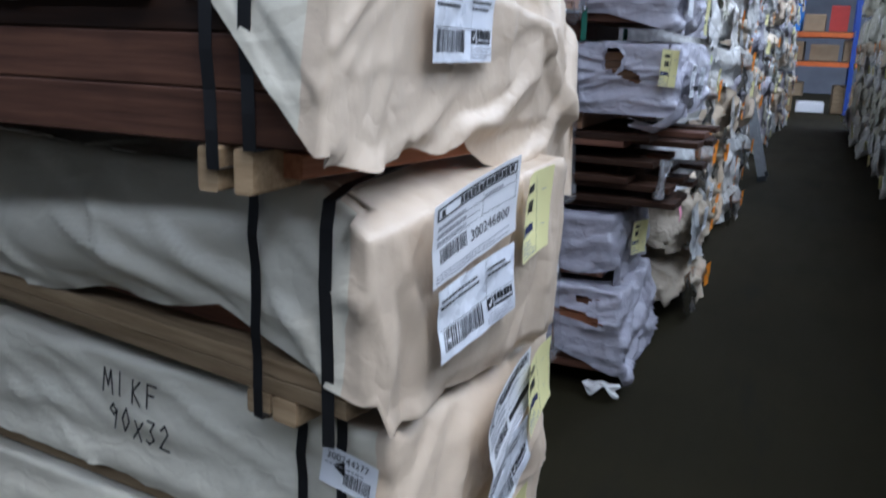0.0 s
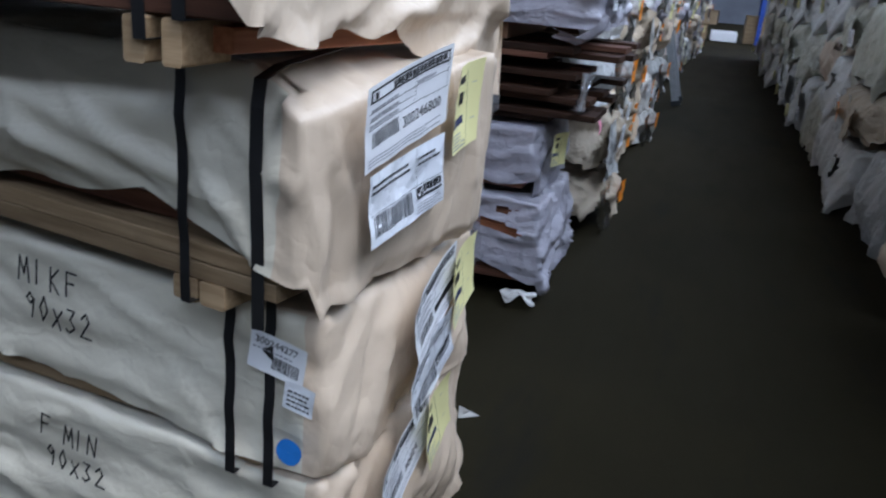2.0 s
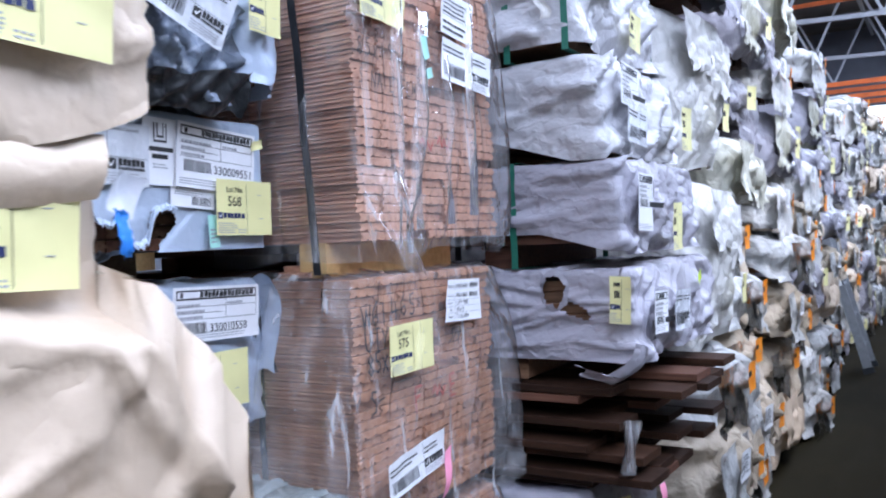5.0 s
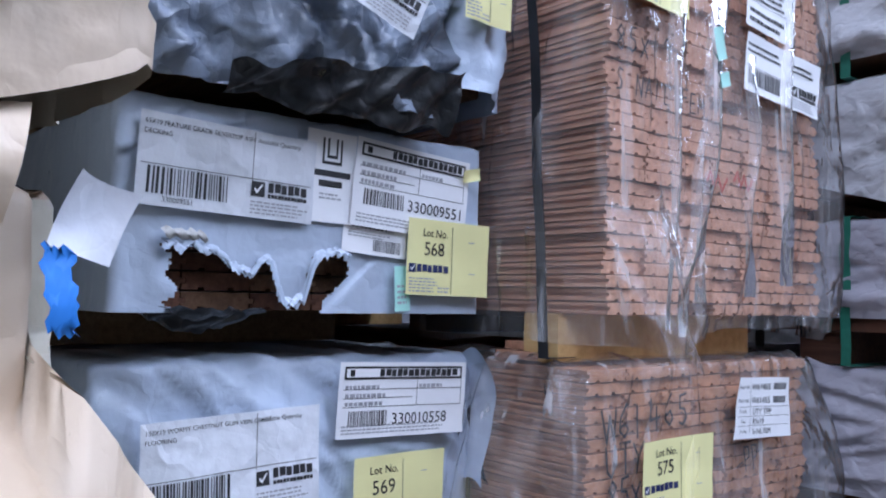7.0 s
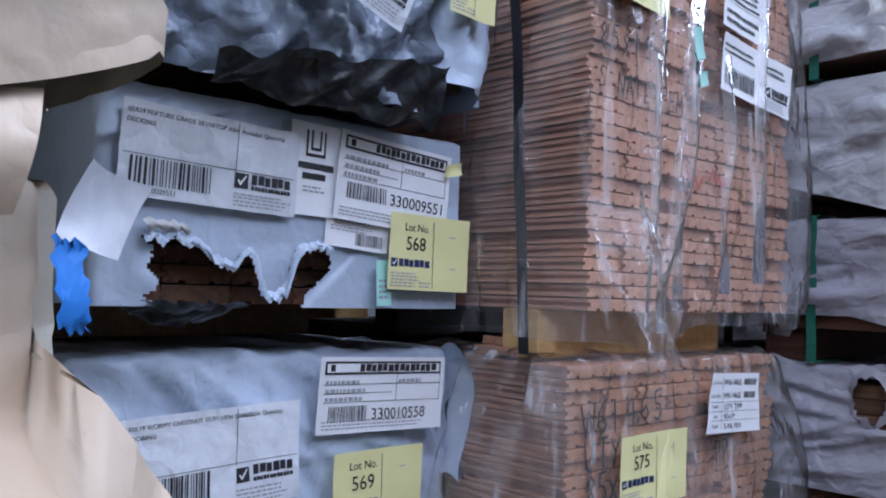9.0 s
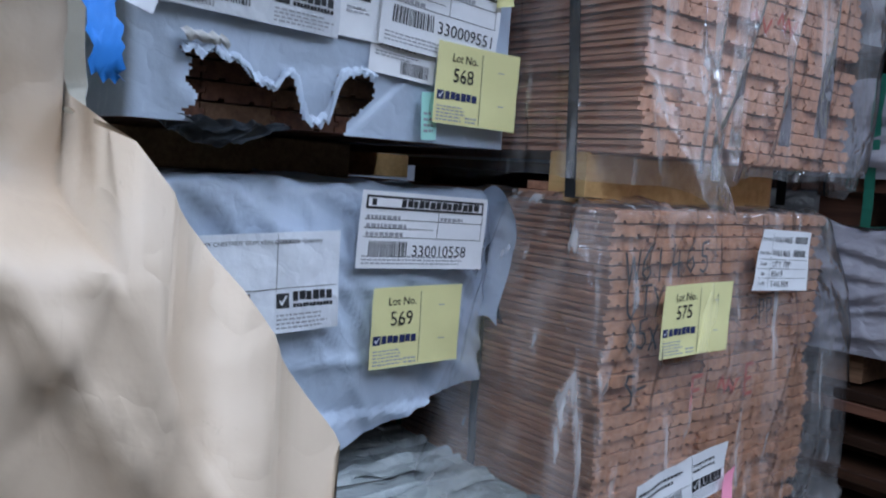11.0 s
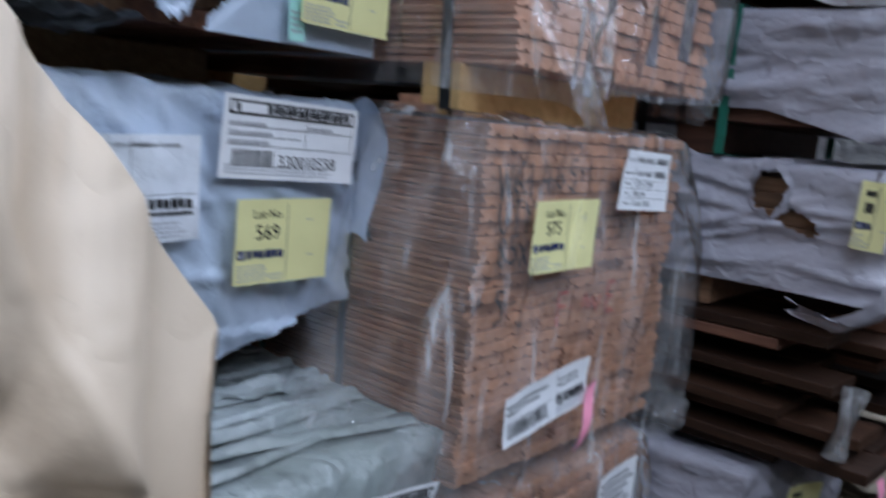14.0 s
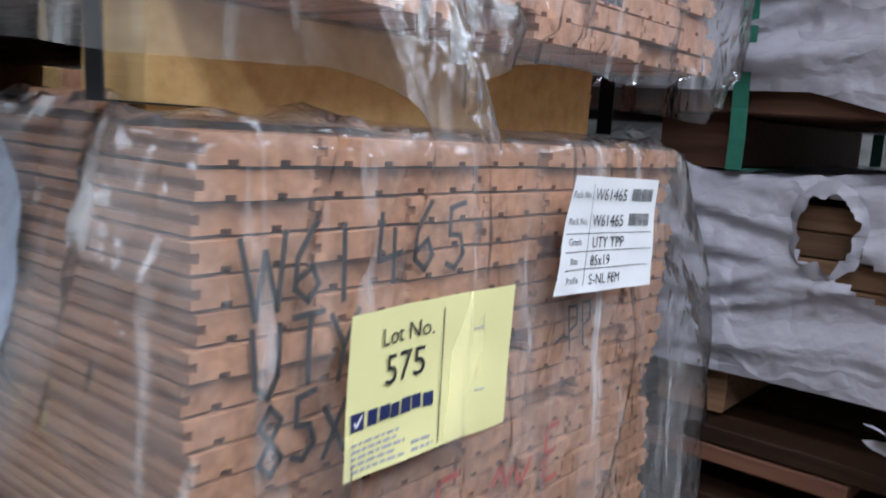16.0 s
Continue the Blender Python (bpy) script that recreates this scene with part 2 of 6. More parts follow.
GREYINK = plain("grey_fine_print", (0.42, 0.42, 0.45), 0.6, 0, 0.3, 200)
NAVY = plain("navy_print", (0.015, 0.025, 0.10), 0.6, 0, 0.2, 60)
MARKER = plain("black_marker", (0.015, 0.013, 0.014), 0.7, 0, 0.3, 40)
REDPEN = plain("red_crayon", (0.50, 0.06, 0.03), 0.8, 0, 0.3, 40)
SPRAY = plain("blue_spray_paint", (0.02, 0.21, 0.68), 0.6, 0, 0.25, 40)
ALU = plain("dull_aluminium", (0.50, 0.53, 0.57), 0.42, 0.7, 0.25, 20)
RACKBLUE = plain("blue_rack_steel", (0.02, 0.07, 0.36), 0.45, 0, 0.25, 6)
RACKORANGE = plain("orange_rack_steel", (0.78, 0.16, 0.03), 0.5, 0, 0.25, 6)
RACKYELLOW = plain("yellow_rack_steel", (0.80, 0.38, 0.03), 0.5, 0, 0.25, 6)
TRUSS = plain("grey_painted_steel", (0.46, 0.47, 0.50), 0.6, 0, 0.3, 3)
CLAD = plain("dark_wall_sheeting", (0.16, 0.17, 0.20), 0.7, 0, 0.35, 1.2)
ROOF = plain("brown_roof_lining", (0.15, 0.125, 0.105), 0.85, 0, 0.35, 1.5)
BOXES = plain("brown_cardboard", (0.36, 0.25, 0.15), 0.8, 0, 0.3, 4)
DARK = plain("dark_machine_paint", (0.03, 0.035, 0.04), 0.5, 0, 0.3, 4)
REDPAINT = plain("red_machine_paint", (0.5, 0.04, 0.03), 0.5, 0, 0.25, 4)


def concrete_floor():
    m, n, l, b = material("dark_sealed_concrete")
    v = stretched(n, l, (1, 1, 1))
    a = noise_tex(n, l, v, 0.8, 6, 0.6)
    f = noise_tex(n, l, v, 90, 4, 0.7)
    s = noise_tex(n, l, stretched(n, l, (2.6, 0.5, 1)), 1.4, 5, 0.7)
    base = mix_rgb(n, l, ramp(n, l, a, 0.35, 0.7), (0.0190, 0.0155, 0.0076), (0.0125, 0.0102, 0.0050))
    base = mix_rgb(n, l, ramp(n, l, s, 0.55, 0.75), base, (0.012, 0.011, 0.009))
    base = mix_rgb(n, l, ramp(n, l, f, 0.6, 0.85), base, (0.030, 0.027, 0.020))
    l.new(base, b.inputs["Base Color"])
    rr = n.new("ShaderNodeMapRange")
    b.inputs["Specular IOR Level"].default_value = 0.06
    rr.inputs[3].default_value, rr.inputs[4].default_value = 0.7, 0.95
    l.new(s, rr.inputs[0])
    l.new(rr.outputs[0], b.inputs["Roughness"])
    bp = n.new("ShaderNodeBump")
    bp.inputs["Strength"].default_value, bp.inputs["Distance"].default_value = 0.3, 0.003
    l.new(f, bp.inputs["Height"])
    l.new(bp.outputs[0], b.inputs["Normal"])
    return m


CONCRETE = concrete_floor()
m_sky, n_sky, l_sky, b_sky = material("daylight_backdrop")
b_sky.inputs["Base Color"].default_value = (0.7, 0.78, 0.85, 1)
b_sky.inputs["Emission Color"].default_value = (0.80, 0.90, 1.0, 1)
b_sky.inputs["Emission Strength"].default_value = 2.2


# ---- mesh helpers ----
def empty(name, m, label, category, group="", kind=""):
    ob = new(name)
    ob.empty_display_size = 0.1
    ob.matrix_world = m
    return tagged(ob, label, category, group, kind)


def mesh_of(name, verts, faces, mat, smooth=False):
    me = bpy.data.meshes.new(name)
    me.from_pydata([tuple(v) for v in verts], [], faces)
    me.materials.append(mat)
    if smooth:
        me.polygons.foreach_set("use_smooth", [True] * len(me.polygons))
    me.update()
    return me


def child(name, me, parent, label=""):
    ob = new(name, me)
    ob.parent = parent
    if label:
        ob["label"] = label
    return ob


def bevel_box(verts, faces, lo, hi, c=0.003):
    """Adds a box with chamfered long edges to a vertex and face list."""
    (x0, y0, z0), (x1, y1, z1) = lo, hi
    ring = [(y0 + c, z0), (y1 - c, z0), (y1, z0 + c), (y1, z1 - c), (y1 - c, z1), (y0 + c, z1), (y0, z1 - c), (y0, z0 + c)]
    extrude_x(verts, faces, ring, x0, x1)


def extrude_x(verts, faces, ring, x0, x1):
    k, n = len(verts), len(ring)
    verts += [(x0, y, z) for y, z in ring] + [(x1, y, z) for y, z in ring]
    faces += [(k + i, k + (i + 1) % n, k + n + (i + 1) % n, k + n + i) for i in range(n)]
    faces.append(tuple(k + i for i in reversed(range(n))))
    faces.append(tuple(k + n + i for i in range(n)))


def box(verts, faces, lo, hi):
    k = len(verts)
    (x0, y0, z0), (x1, y1, z1) = lo, hi
    verts += [(x0, y0, z0), (x1, y0, z0), (x1, y1, z0), (x0, y1, z0), (x0, y0, z1), (x1, y0, z1), (x1, y1, z1), (x0, y1, z1)]
    faces += [tuple(k + i for i in f) for f in ((0, 3, 2, 1), (4, 5, 6, 7), (0, 1, 5, 4), (1, 2, 6, 5), (2, 3, 7, 6), (3, 0, 4, 7))]


def beam(verts, faces, a, b, w):
    """A square bar from a to b."""
    a, b = Vector(a), Vector(b)
    d = (b - a).normalized()
    s = d.cross(Vector((0, 0, 1)) if abs(d.z) < 0.9 else Vector((1, 0, 0))).normalized() * w / 2
    u = d.cross(s).normalized() * w / 2
    k = len(verts)
    verts += [tuple(p + q) for p in (a, b) for q in (s + u, -s + u, -s - u, s - u)]
    faces += [tuple(k + i for i in f) for f in ((0, 1, 2, 3), (7, 6, 5, 4), (0, 4, 5, 1), (1, 5, 6, 2), (2, 6, 7, 3), (3, 7, 4, 0))]


def solid(name, build, mat, parent=None, label="", smooth=False):
    v, f = [], []
    build(v, f)
    me = mesh_of(name, v, f, mat, smooth)
    return child(name, me, parent, label) if parent else new(name, me)


def ridge(p, k, s):
    q = Vector((p[0] * k + s, p[1] * k - s * 0.7, p[2] * k + s * 1.3))
    return 0.55 - 1.9 * abs(noise.noise(q))


def fold_lines(w, h, seed, count, amp, lean, spread):
    """Straight creases on a face w by h: a point, a way, a length, two widths and a height each."""
    r3 = random.Random(int(seed * 10))
    out = []
    for _ in range(count):
        a = radians(r3.gauss(lean, spread))
        out.append((r3.uniform(-0.05, w + 0.05), r3.uniform(-0.03, h + 0.02), math.cos(a), math.sin(a), r3.uniform(0.06, 0.28), r3.uniform(0.003, 0.009), r3.uniform(0.012, 0.045), amp * r3.uniform(0.4, 2.1) * (1 if r3.random() < 0.75 else -0.7)))
    return out


def folded(lines, u, v):
    e = 0.0
    for pu, pv, cu, cv, ln, w1, w2, a in lines:
        du, dv = u - pu, v - pv
        t = abs(du * cu + dv * cv)
        if t > ln:
            continue
        d = dv * cu - du * cv
        k = 1 + d / w1 if d < 0 else 1 - d / w2
        if k > 0:
            e += a * k * (1 - (t / ln) ** 2)
    return e


def wrap_mesh(name, mat, L, w, h, seed, amp=0.006, hem=None, hole=None, step=0.016, fine=0.8, bulge=0.012, stretch=(1, 1, 1), r=0.02, top=True, slack=None, end_mat=None, split=0.035, back=True, lean=(35, -20), spread=38, lines=1.0):
    """A sheet of film pulled over a pack that ends at x = 0 and runs to -L: end, two sides and top, with folds, a hem and torn holes."""
    xs = [-step * i for i in range(int(fine / step) + 1)]
    xs += [xs[-1] - (L + xs[-1]) * (i / 14) for i in range(1, 15)]
    ny, nz = max(6, int(w / step)), max(5, int(h / step))
    ys, ss = [w * i / ny for i in range(ny + 1)], [i / nz for i in range(nz + 1)]
    verts, faces, ids, mats = [], [], {}, []
    le = fold_lines(w, h, seed, int(lines * (14 + 110 * w * h)), amp * 1.15, lean[0], spread)
    ln = fold_lines(min(L, fine + 0.2), h, seed + 1, int(lines * (10 + 80 * fine * h)), amp * 1.1, lean[1], spread)
    lt = fold_lines(min(L, fine + 0.2), w, seed + 2, int(lines * (8 + 40 * fine * w)), amp, 20, 50)

    def vid(x, y, s):
        key = (round(x, 4), round(y, 4), round(s, 4))
        if key in ids:
            return ids[key]
        zb = hem(x, y) if hem else 0.0
        z = zb + s * (h - zb)
        c = Vector((min(x, -r), min(max(y, r), w - r), min(z, h - r)))
        d = Vector((x, y, z)) - c
        n = d.normalized() if d.length > 1e-6 else Vector((0, 0, 1))
        p = c + n * r
        q = (p.x * stretch[0], p.y * stretch[1], p.z * stretch[2])
        e = amp * (0.75 * ridge(q, 5.0, seed) + 0.28 * ridge(q, 13, seed + 9))
        if lines:
            if abs(n.x) > 0.7:
                e += folded(le, y, z)
            elif abs(n.y) > 0.7:
                e += folded(ln, -x, z)
            else:
                e += folded(lt, -x, y)
        if x > -0.001:
            e += bulge * math.sin(math.pi * y / w) * math.sin(math.pi * min(max(s, 0), 1))
        if slack:
            p = p + Vector(slack(x, y, s, p))
        p = p + n * e
        if z < 0:
            p += Vector((0.022 * noise.noise(Vector((y * 9, z * 7, seed))), 0.012 * noise.noise(Vector((y * 8, z * 9, seed + 4))), 0))
        ids[key] = len(verts)
        verts.append(tuple(p))
        return ids[key]

    def quad(a, b, c, d, mid, slot=0):
        if hole and hole(*mid):
            return
        faces.append((vid(*a), vid(*b), vid(*c), vid(*d)))
        mats.append(slot)

    one = 1 if end_mat else 0
    for i in range(ny):
        for j in range(nz):
            y0, y1, s0, s1 = ys[i], ys[i + 1], ss[j], ss[j + 1]
            quad((0, y0, s0), (0, y1, s0), (0, y1, s1), (0, y0, s1), ("end", 0, (y0 + y1) / 2, (s0 + s1) / 2), one)
    for i in range(len(xs) - 1):
        a, b = xs[i], xs[i + 1]
        slot = one if b > -split else 0
        for j in range(nz):
            s0, s1 = ss[j], ss[j + 1]
            quad((b, 0, s0), (a, 0, s0), (a, 0, s1), (b, 0, s1), ("near", (a + b) / 2, 0, (s0 + s1) / 2), slot)
            if back:
                quad((a, w, s0), (b, w, s0), (b, w, s1), (a, w, s1), ("far", (a + b) / 2, w, (s0 + s1) / 2), slot)
        if top:
            for j in range(ny):
                y0, y1 = ys[j], ys[j + 1]
                quad((b, y0, 1), (a, y0, 1), (a, y1, 1), (b, y1, 1), ("top", (a + b) / 2, (y0 + y1) / 2, 1), one if b > -split * 4 else 0)
    me = mesh_of(name, verts, faces, mat, True)
    if end_mat:
        me.materials.append(end_mat)
        me.polygons.foreach_set("material_index", mats)
    return me


def sheet_mesh(name, mat, fn, nu, nv):
    """A loose sheet: fn(u, v) gives the place for u, v from 0 to 1."""
    verts = [tuple(fn(i / nu, j / nv)) for j in range(nv + 1) for i in range(nu + 1)]
    faces = [(j * (nu + 1) + i, j * (nu + 1) + i + 1, (j + 1) * (nu + 1) + i + 1, (j + 1) * (nu + 1) + i) for j in range(nv) for i in range(nu)]
    return mesh_of(name, verts, faces, mat, True)


def crumpled(w, h, seed, amp, out=0.02):
    """A hanging, crumpled flap in front of x = 0, w wide and h long, hung from its top."""
    def fn(u, v):
        q = Vector((u * w * 7 + seed, v * h * 4, seed * 0.3))
        a = abs(noise.noise(q)) + 0.5 * abs(noise.noise(q * 2.3)) + 0.25 * abs(noise.noise(q * 5.1))
        squeeze = 1 - 0.35 * v * (0.5 + abs(noise.noise(Vector((seed, v * 3, 0)))))
        return (out + amp * (a * 1.6 - 0.2) * (0.25 + v), (u - 0.5) * w * squeeze + 0.25 * amp * noise.noise(q + Vector((5, 0, 0))),
                -v * h * (0.75 + 0.4 * abs(noise.noise(Vector((u * 5 + seed, 2, 0))))))
    return fn


def board_mesh(name, mat, L, w, t, groove=False, c=0.002):
    v, f = [], []
    if groove:
        a = t * 0.36
        g, e = 0.0036, 0.0006
        ring = [(0.001, e), (w * 0.24, e), (w * 0.24, g), (w * 0.33, g), (w * 0.33, 0), (w * 0.67, 0), (w * 0.67, g), (w * 0.76, g), (w * 0.76, e), (w - 0.001, e),
                (w - 0.0004, a), (w + 0.0062, a), (w + 0.0062, t - a), (w - 0.0004, t - a), (w - 0.0005, t - 0.0004), (0.0008, t - 0.0004), (0.001, t - a + 0.0005), (0.0065, t - a + 0.0005), (0.0065, a - 0.0005), (0.001, a - 0.0005)]
        extrude_x(v, f, ring, -L, 0)
    else:
        bevel_box(v, f, (-L, 0, 0), (0, w, t), c)
    return mesh_of(name, v, f, mat)


def stack_boards(parent, mats, L, y0, z0, cols, rows, bw, bt, jit, rnd, groove=False, skew=0.0):
    """Boards laid in rows and columns, their ends near x = 0."""
    kinds = [board_mesh("board", m, L, bw - (0.0003 if groove else 0.001), bt - (0.0015 if groove else 0.0012), groove) for m in mats]
    for r in range(rows):
        shift = rnd.uniform(-skew, skew)
        back = abs(rnd.gauss(0, jit)) * 0.35
        for c in range(cols):
            ob = child("board", kinds[rnd.randrange(len(kinds))], parent)
            ob.location = (-abs(rnd.gauss(0, jit)) - back - (0.016 if jit and rnd.random() < 0.04 else 0), y0 + c * bw + shift + rnd.uniform(0, 0.0003), z0 + r * bt)


def ribbon(verts, faces, pts, side, w, t=0.0012):
    """A strap of width w along side, through the points, with a little thickness."""
    side = Vector(side).normalized() * w / 2
    pts = [Vector(p) for p in pts]
    k = len(verts)
    for i, p in enumerate(pts):
        d = (pts[min(i + 1, len(pts) - 1)] - pts[max(i - 1, 0)]).normalized()
        n = d.cross(side).normalized() * t
        verts += [tuple(p + side), tuple(p - side), tuple(p - side + n), tuple(p + side + n)]
    for i in range(len(pts) - 1):
        a, b = k + 4 * i, k + 4 * i + 4
        faces += [(a, b, b + 1, a + 1), (a + 1, b + 1, b + 2, a + 2), (a + 2, b + 2, b + 3, a + 3), (a + 3, b + 3, b, a)]


def strap(parent, x, w, h, mat, lo=0.0, slant=0.0, width=0.017, off=0.006, label=""):
    """A strap round a pack at x; lo: how far it reaches below the pack."""
    pts = []
    for i in range(9):
        pts.append((x + slant * (1 - i / 8) + 0.0015 * math.sin(i * 1.9), -off - 0.002 * math.sin(i * 2.3), lo + (h + off - lo) * i / 8))
    pts += [(x, 0.012, h + off + 0.004), (x - 0.0, w * 0.5, h + off + 0.002), (x, w - 0.012, h + off + 0.004), (x, w + off, h), (x, w + off, lo), (x, w / 2, lo - 0.002), (x + slant, -off, lo)]
    v, f = [], []
    ribbon(v, f, pts, (1, 0, 0), width)
    return child("strap", mesh_of("strap", v, f, mat), parent, label)


def runner(parent, x, w, z0, z1, mat, bw=0.06, y0=0.0):
    v, f = [], []
    c = 0.003
    ring = [(x - bw / 2, z0 + c), (x - bw / 2 + c, z0), (x + bw / 2 - c, z0), (x + bw / 2, z0 + c), (x + bw / 2, z1 - c), (x + bw / 2 - c, z1), (x - bw / 2 + c, z1), (x - bw / 2, z1 - c)]
    n = len(ring)
    v += [(a, y0, b) for a, b in ring] + [(a, y0 + w, b) for a, b in ring]
    f += [(i, i + n, (i + 1) % n + n, (i + 1) % n) for i in range(n)] + [tuple(range(n)), tuple(reversed(range(n, 2 * n)))]
    return child("runner", mesh_of("runner", v, f, mat), parent)


# ---- paper, print and writing ----
TEXTS = {}


def text_shape(s, size):
    """Vertices and faces of a line of writing in the built-in font, its left end at the origin."""
    if s not in TEXTS:
        cu = bpy.data.curves.new("writing", "FONT")
        cu.body, cu.size, cu.resolution_u = s, 1.0, 3
        ob = bpy.data.objects.new("writing", cu)
        scene.collection.objects.link(ob)
        me = bpy.data.meshes.new_from_object(ob.evaluated_get(bpy.context.evaluated_depsgraph_get()))
        TEXTS[s] = ([tuple(v.co) for v in me.vertices], [tuple(p.vertices) for p in me.polygons])
        bpy.data.objects.remove(ob)
        bpy.data.meshes.remove(me)
    v, f = TEXTS[s]
    return [(x * size, y * size) for x, y, _ in v], f


def frame_end(x, y, z, turn=0.0, lean=0.0, yaw=0.0):
    """The frame of paper on an end that faces +x: u along +y, v along +z."""
    return Matrix.Translation((x, y, z)) @ Matrix(((0, 0, 1, 0), (1, 0, 0, 0), (0, 1, 0, 0), (0, 0, 0, 1))) @ pose(0, 0, 0, lean, yaw, turn)


def frame_side(x, y, z, turn=0.0, lean=0.0, yaw=0.0):
    """The frame of paper on a side that faces -y: u along +x, v along +z."""
    return Matrix.Translation((x, y, z)) @ Matrix(((1, 0, 0, 0), (0, 0, -1, 0), (0, 1, 0, 0), (0, 0, 0, 1))) @ pose(0, 0, 0, lean, yaw, turn)


def paper(parent, name, m, w, h, mat, items, label, curl=0.004, wave=0.0015, seed=0.0, cut=None):
    """A sheet with its print. u to the right, v up, the origin at its lower left corner."""
    def lift(u, v):
        a, b = u / w - 0.5, v / h - 0.5
        return curl * (4 * a * a * (0.6 + 0.8 * b) + 1.2 * b * b) + wave * noise.noise(Vector((u * 25 + seed, v * 25, seed))) * 2

    def put(u, v, o):
        return tuple(m @ Vector((u, v, lift(u, v) + o)))
    nu, nv = 12, 8
    outline = cut or (lambda a, b: (a * w, b * h))
    verts = [put(*outline(i / nu, j / nv), 0.0) for j in range(nv + 1) for i in range(nu + 1)]
    faces = [(j * (nu + 1) + i, j * (nu + 1) + i + 1, (j + 1) * (nu + 1) + i + 1, (j + 1) * (nu + 1) + i) for j in range(nv) for i in range(nu)]
    sheet = child(name, mesh_of(name, verts, faces, mat, True), parent, label)

    def rect(vs, fs, u, v, a, b, o):
        k, n = len(vs), max(1, int(a / 0.02))
        for i in range(n + 1):
            vs += [put(u + a * i / n, v, o), put(u + a * i / n, v + b, o)]
        fs += [(k + 2 * i, k + 2 * i + 2, k + 2 * i + 3, k + 2 * i + 1) for i in range(n)]
    for it in items:
        kind, vs, fs = it[0], [], []
        if kind == "bar":
            _, nm, u, v, a, b, mt = it[:7]
            rect(vs, fs, u, v, a, b, it[7] if len(it) > 7 else 0.0007)
            child(nm, mesh_of(nm, vs, fs, mt), sheet)
        elif kind == "blocks":
            _, nm, u, v, a, b, count, mt = it[:8]
            for i in range(count):
                rect(vs, fs, u + a * i / count, v + (0.08 * b if i % 3 == 1 else 0), a / count * (0.90 if i % 2 else 0.80), b * (0.92 if i % 3 else 1.0), it[8] if len(it) > 8 else 0.0007)
            child(nm, mesh_of(nm, vs, fs, mt), sheet)
        elif kind == "text":
            _, s, u, v, size, mt = it[:6]
            pts, fs = text_shape(s, size)
            vs = [put(u + a, v + b, 0.0011) for a, b in pts]
            child("writing", mesh_of("writing", vs, fs, mt), sheet, "printed writing " + s.strip(".").lower())
        elif kind == "code":
            _, u, v, a, b = it[:5]
            rnd = random.Random(int(seed * 10) + 3)
            x = u
            while x < u + a:
                t = rnd.choice((0.0008, 0.0008, 0.0014, 0.002)) * a / 0.06
                rect(vs, fs, x, v, t, b, 0.0007)
                x += t + rnd.choice((0.0008, 0.0012, 0.0018)) * a / 0.06
            child("barcode", mesh_of("barcode", vs, fs, INK), sheet)
        elif kind == "fine":
            _, u, v, a, b, rows = it[:6]
            rnd = random.Random(int(seed * 10) + 7)
            for i in range(rows):
                x = u
                end = u + a * rnd.uniform(0.75, 1.0)
                while x < end:
                    t = rnd.uniform(0.003, 0.009)
                    rect(vs, fs, x, v + b * i / rows, min(t, end - x + 0.001), b / rows * 0.45, 0.0007)
                    x += t + 0.0018
            child("fine_print", mesh_of("fine_print", vs, fs, it[6] if len(it) > 6 else GREYINK), sheet)
        elif kind == "check":
            _, u, v, a, mt = it[:5]
            rect(vs, fs, u, v, a, a, 0.0007)
            child("logo_square", mesh_of("logo_square", vs, fs, mt), sheet)
            ws = [put(u + a * p, v + a * q, 0.0013) for p, q in ((0.18, 0.5), (0.36, 0.2), (0.44, 0.2), (0.86, 0.82), (0.76, 0.86), (0.4, 0.4), (0.28, 0.58))]
            child("logo_tick", mesh_of("logo_tick", ws, [(0, 1, 2, 5, 6), (2, 3, 4, 5)], PAPER), sheet)
    return sheet


def lot_card(parent, m, number="", w=0.155, h=0.106, mat=None, seed=1.0, cut=None, curl=0.006):
    """Pale yellow lot card: two columns, a number, a logo as plain shapes, staples."""
    s, t = w / 0.155, h / 0.125
    items = [("bar", "divider", 0.083 * s, 0.004 * t, 0.0010, 0.112 * t, INK), ("fine", 0.005 * s, 0.005 * t, 0.052 * s, 0.026 * t, 5), ("fine", 0.058 * s, 0.005 * t, 0.022 * s, 0.012 * t, 2),
             ("check", 0.004 * s, 0.037 * t, 0.014 * t, NAVY), ("blocks", "logo_bar", 0.0185 * s, 0.038 * t, 0.060 * s, 0.0125 * t, 6, NAVY),
             ("bar", "staple", 0.115 * s, 0.092 * t, 0.011, 0.0012, GREYINK), ("bar", "staple", 0.118 * s, 0.038 * t, 0.011, 0.0012, GREYINK)]
    if number:
        items += [("text", "Lot No.", 0.026 * s, 0.097 * t, 0.0155 * s, INK), ("text", number, 0.030 * s, 0.066 * t, 0.0270 * s, INK)]
    else:
        items += [("blocks", "print_bar", 0.027 * s, 0.098 * t, 0.048 * s, 0.011 * t, 5, INK), ("blocks", "print_bar", 0.031 * s, 0.067 * t, 0.042 * s, 0.020 * t, 3, INK)]
    text = "pale yellow stapled lot card" + (" numbered " + number if number else "")
    return paper(parent, "lot_card", m, w, h, mat or YELLOW, items, text, curl, 0.0012, seed, cut)


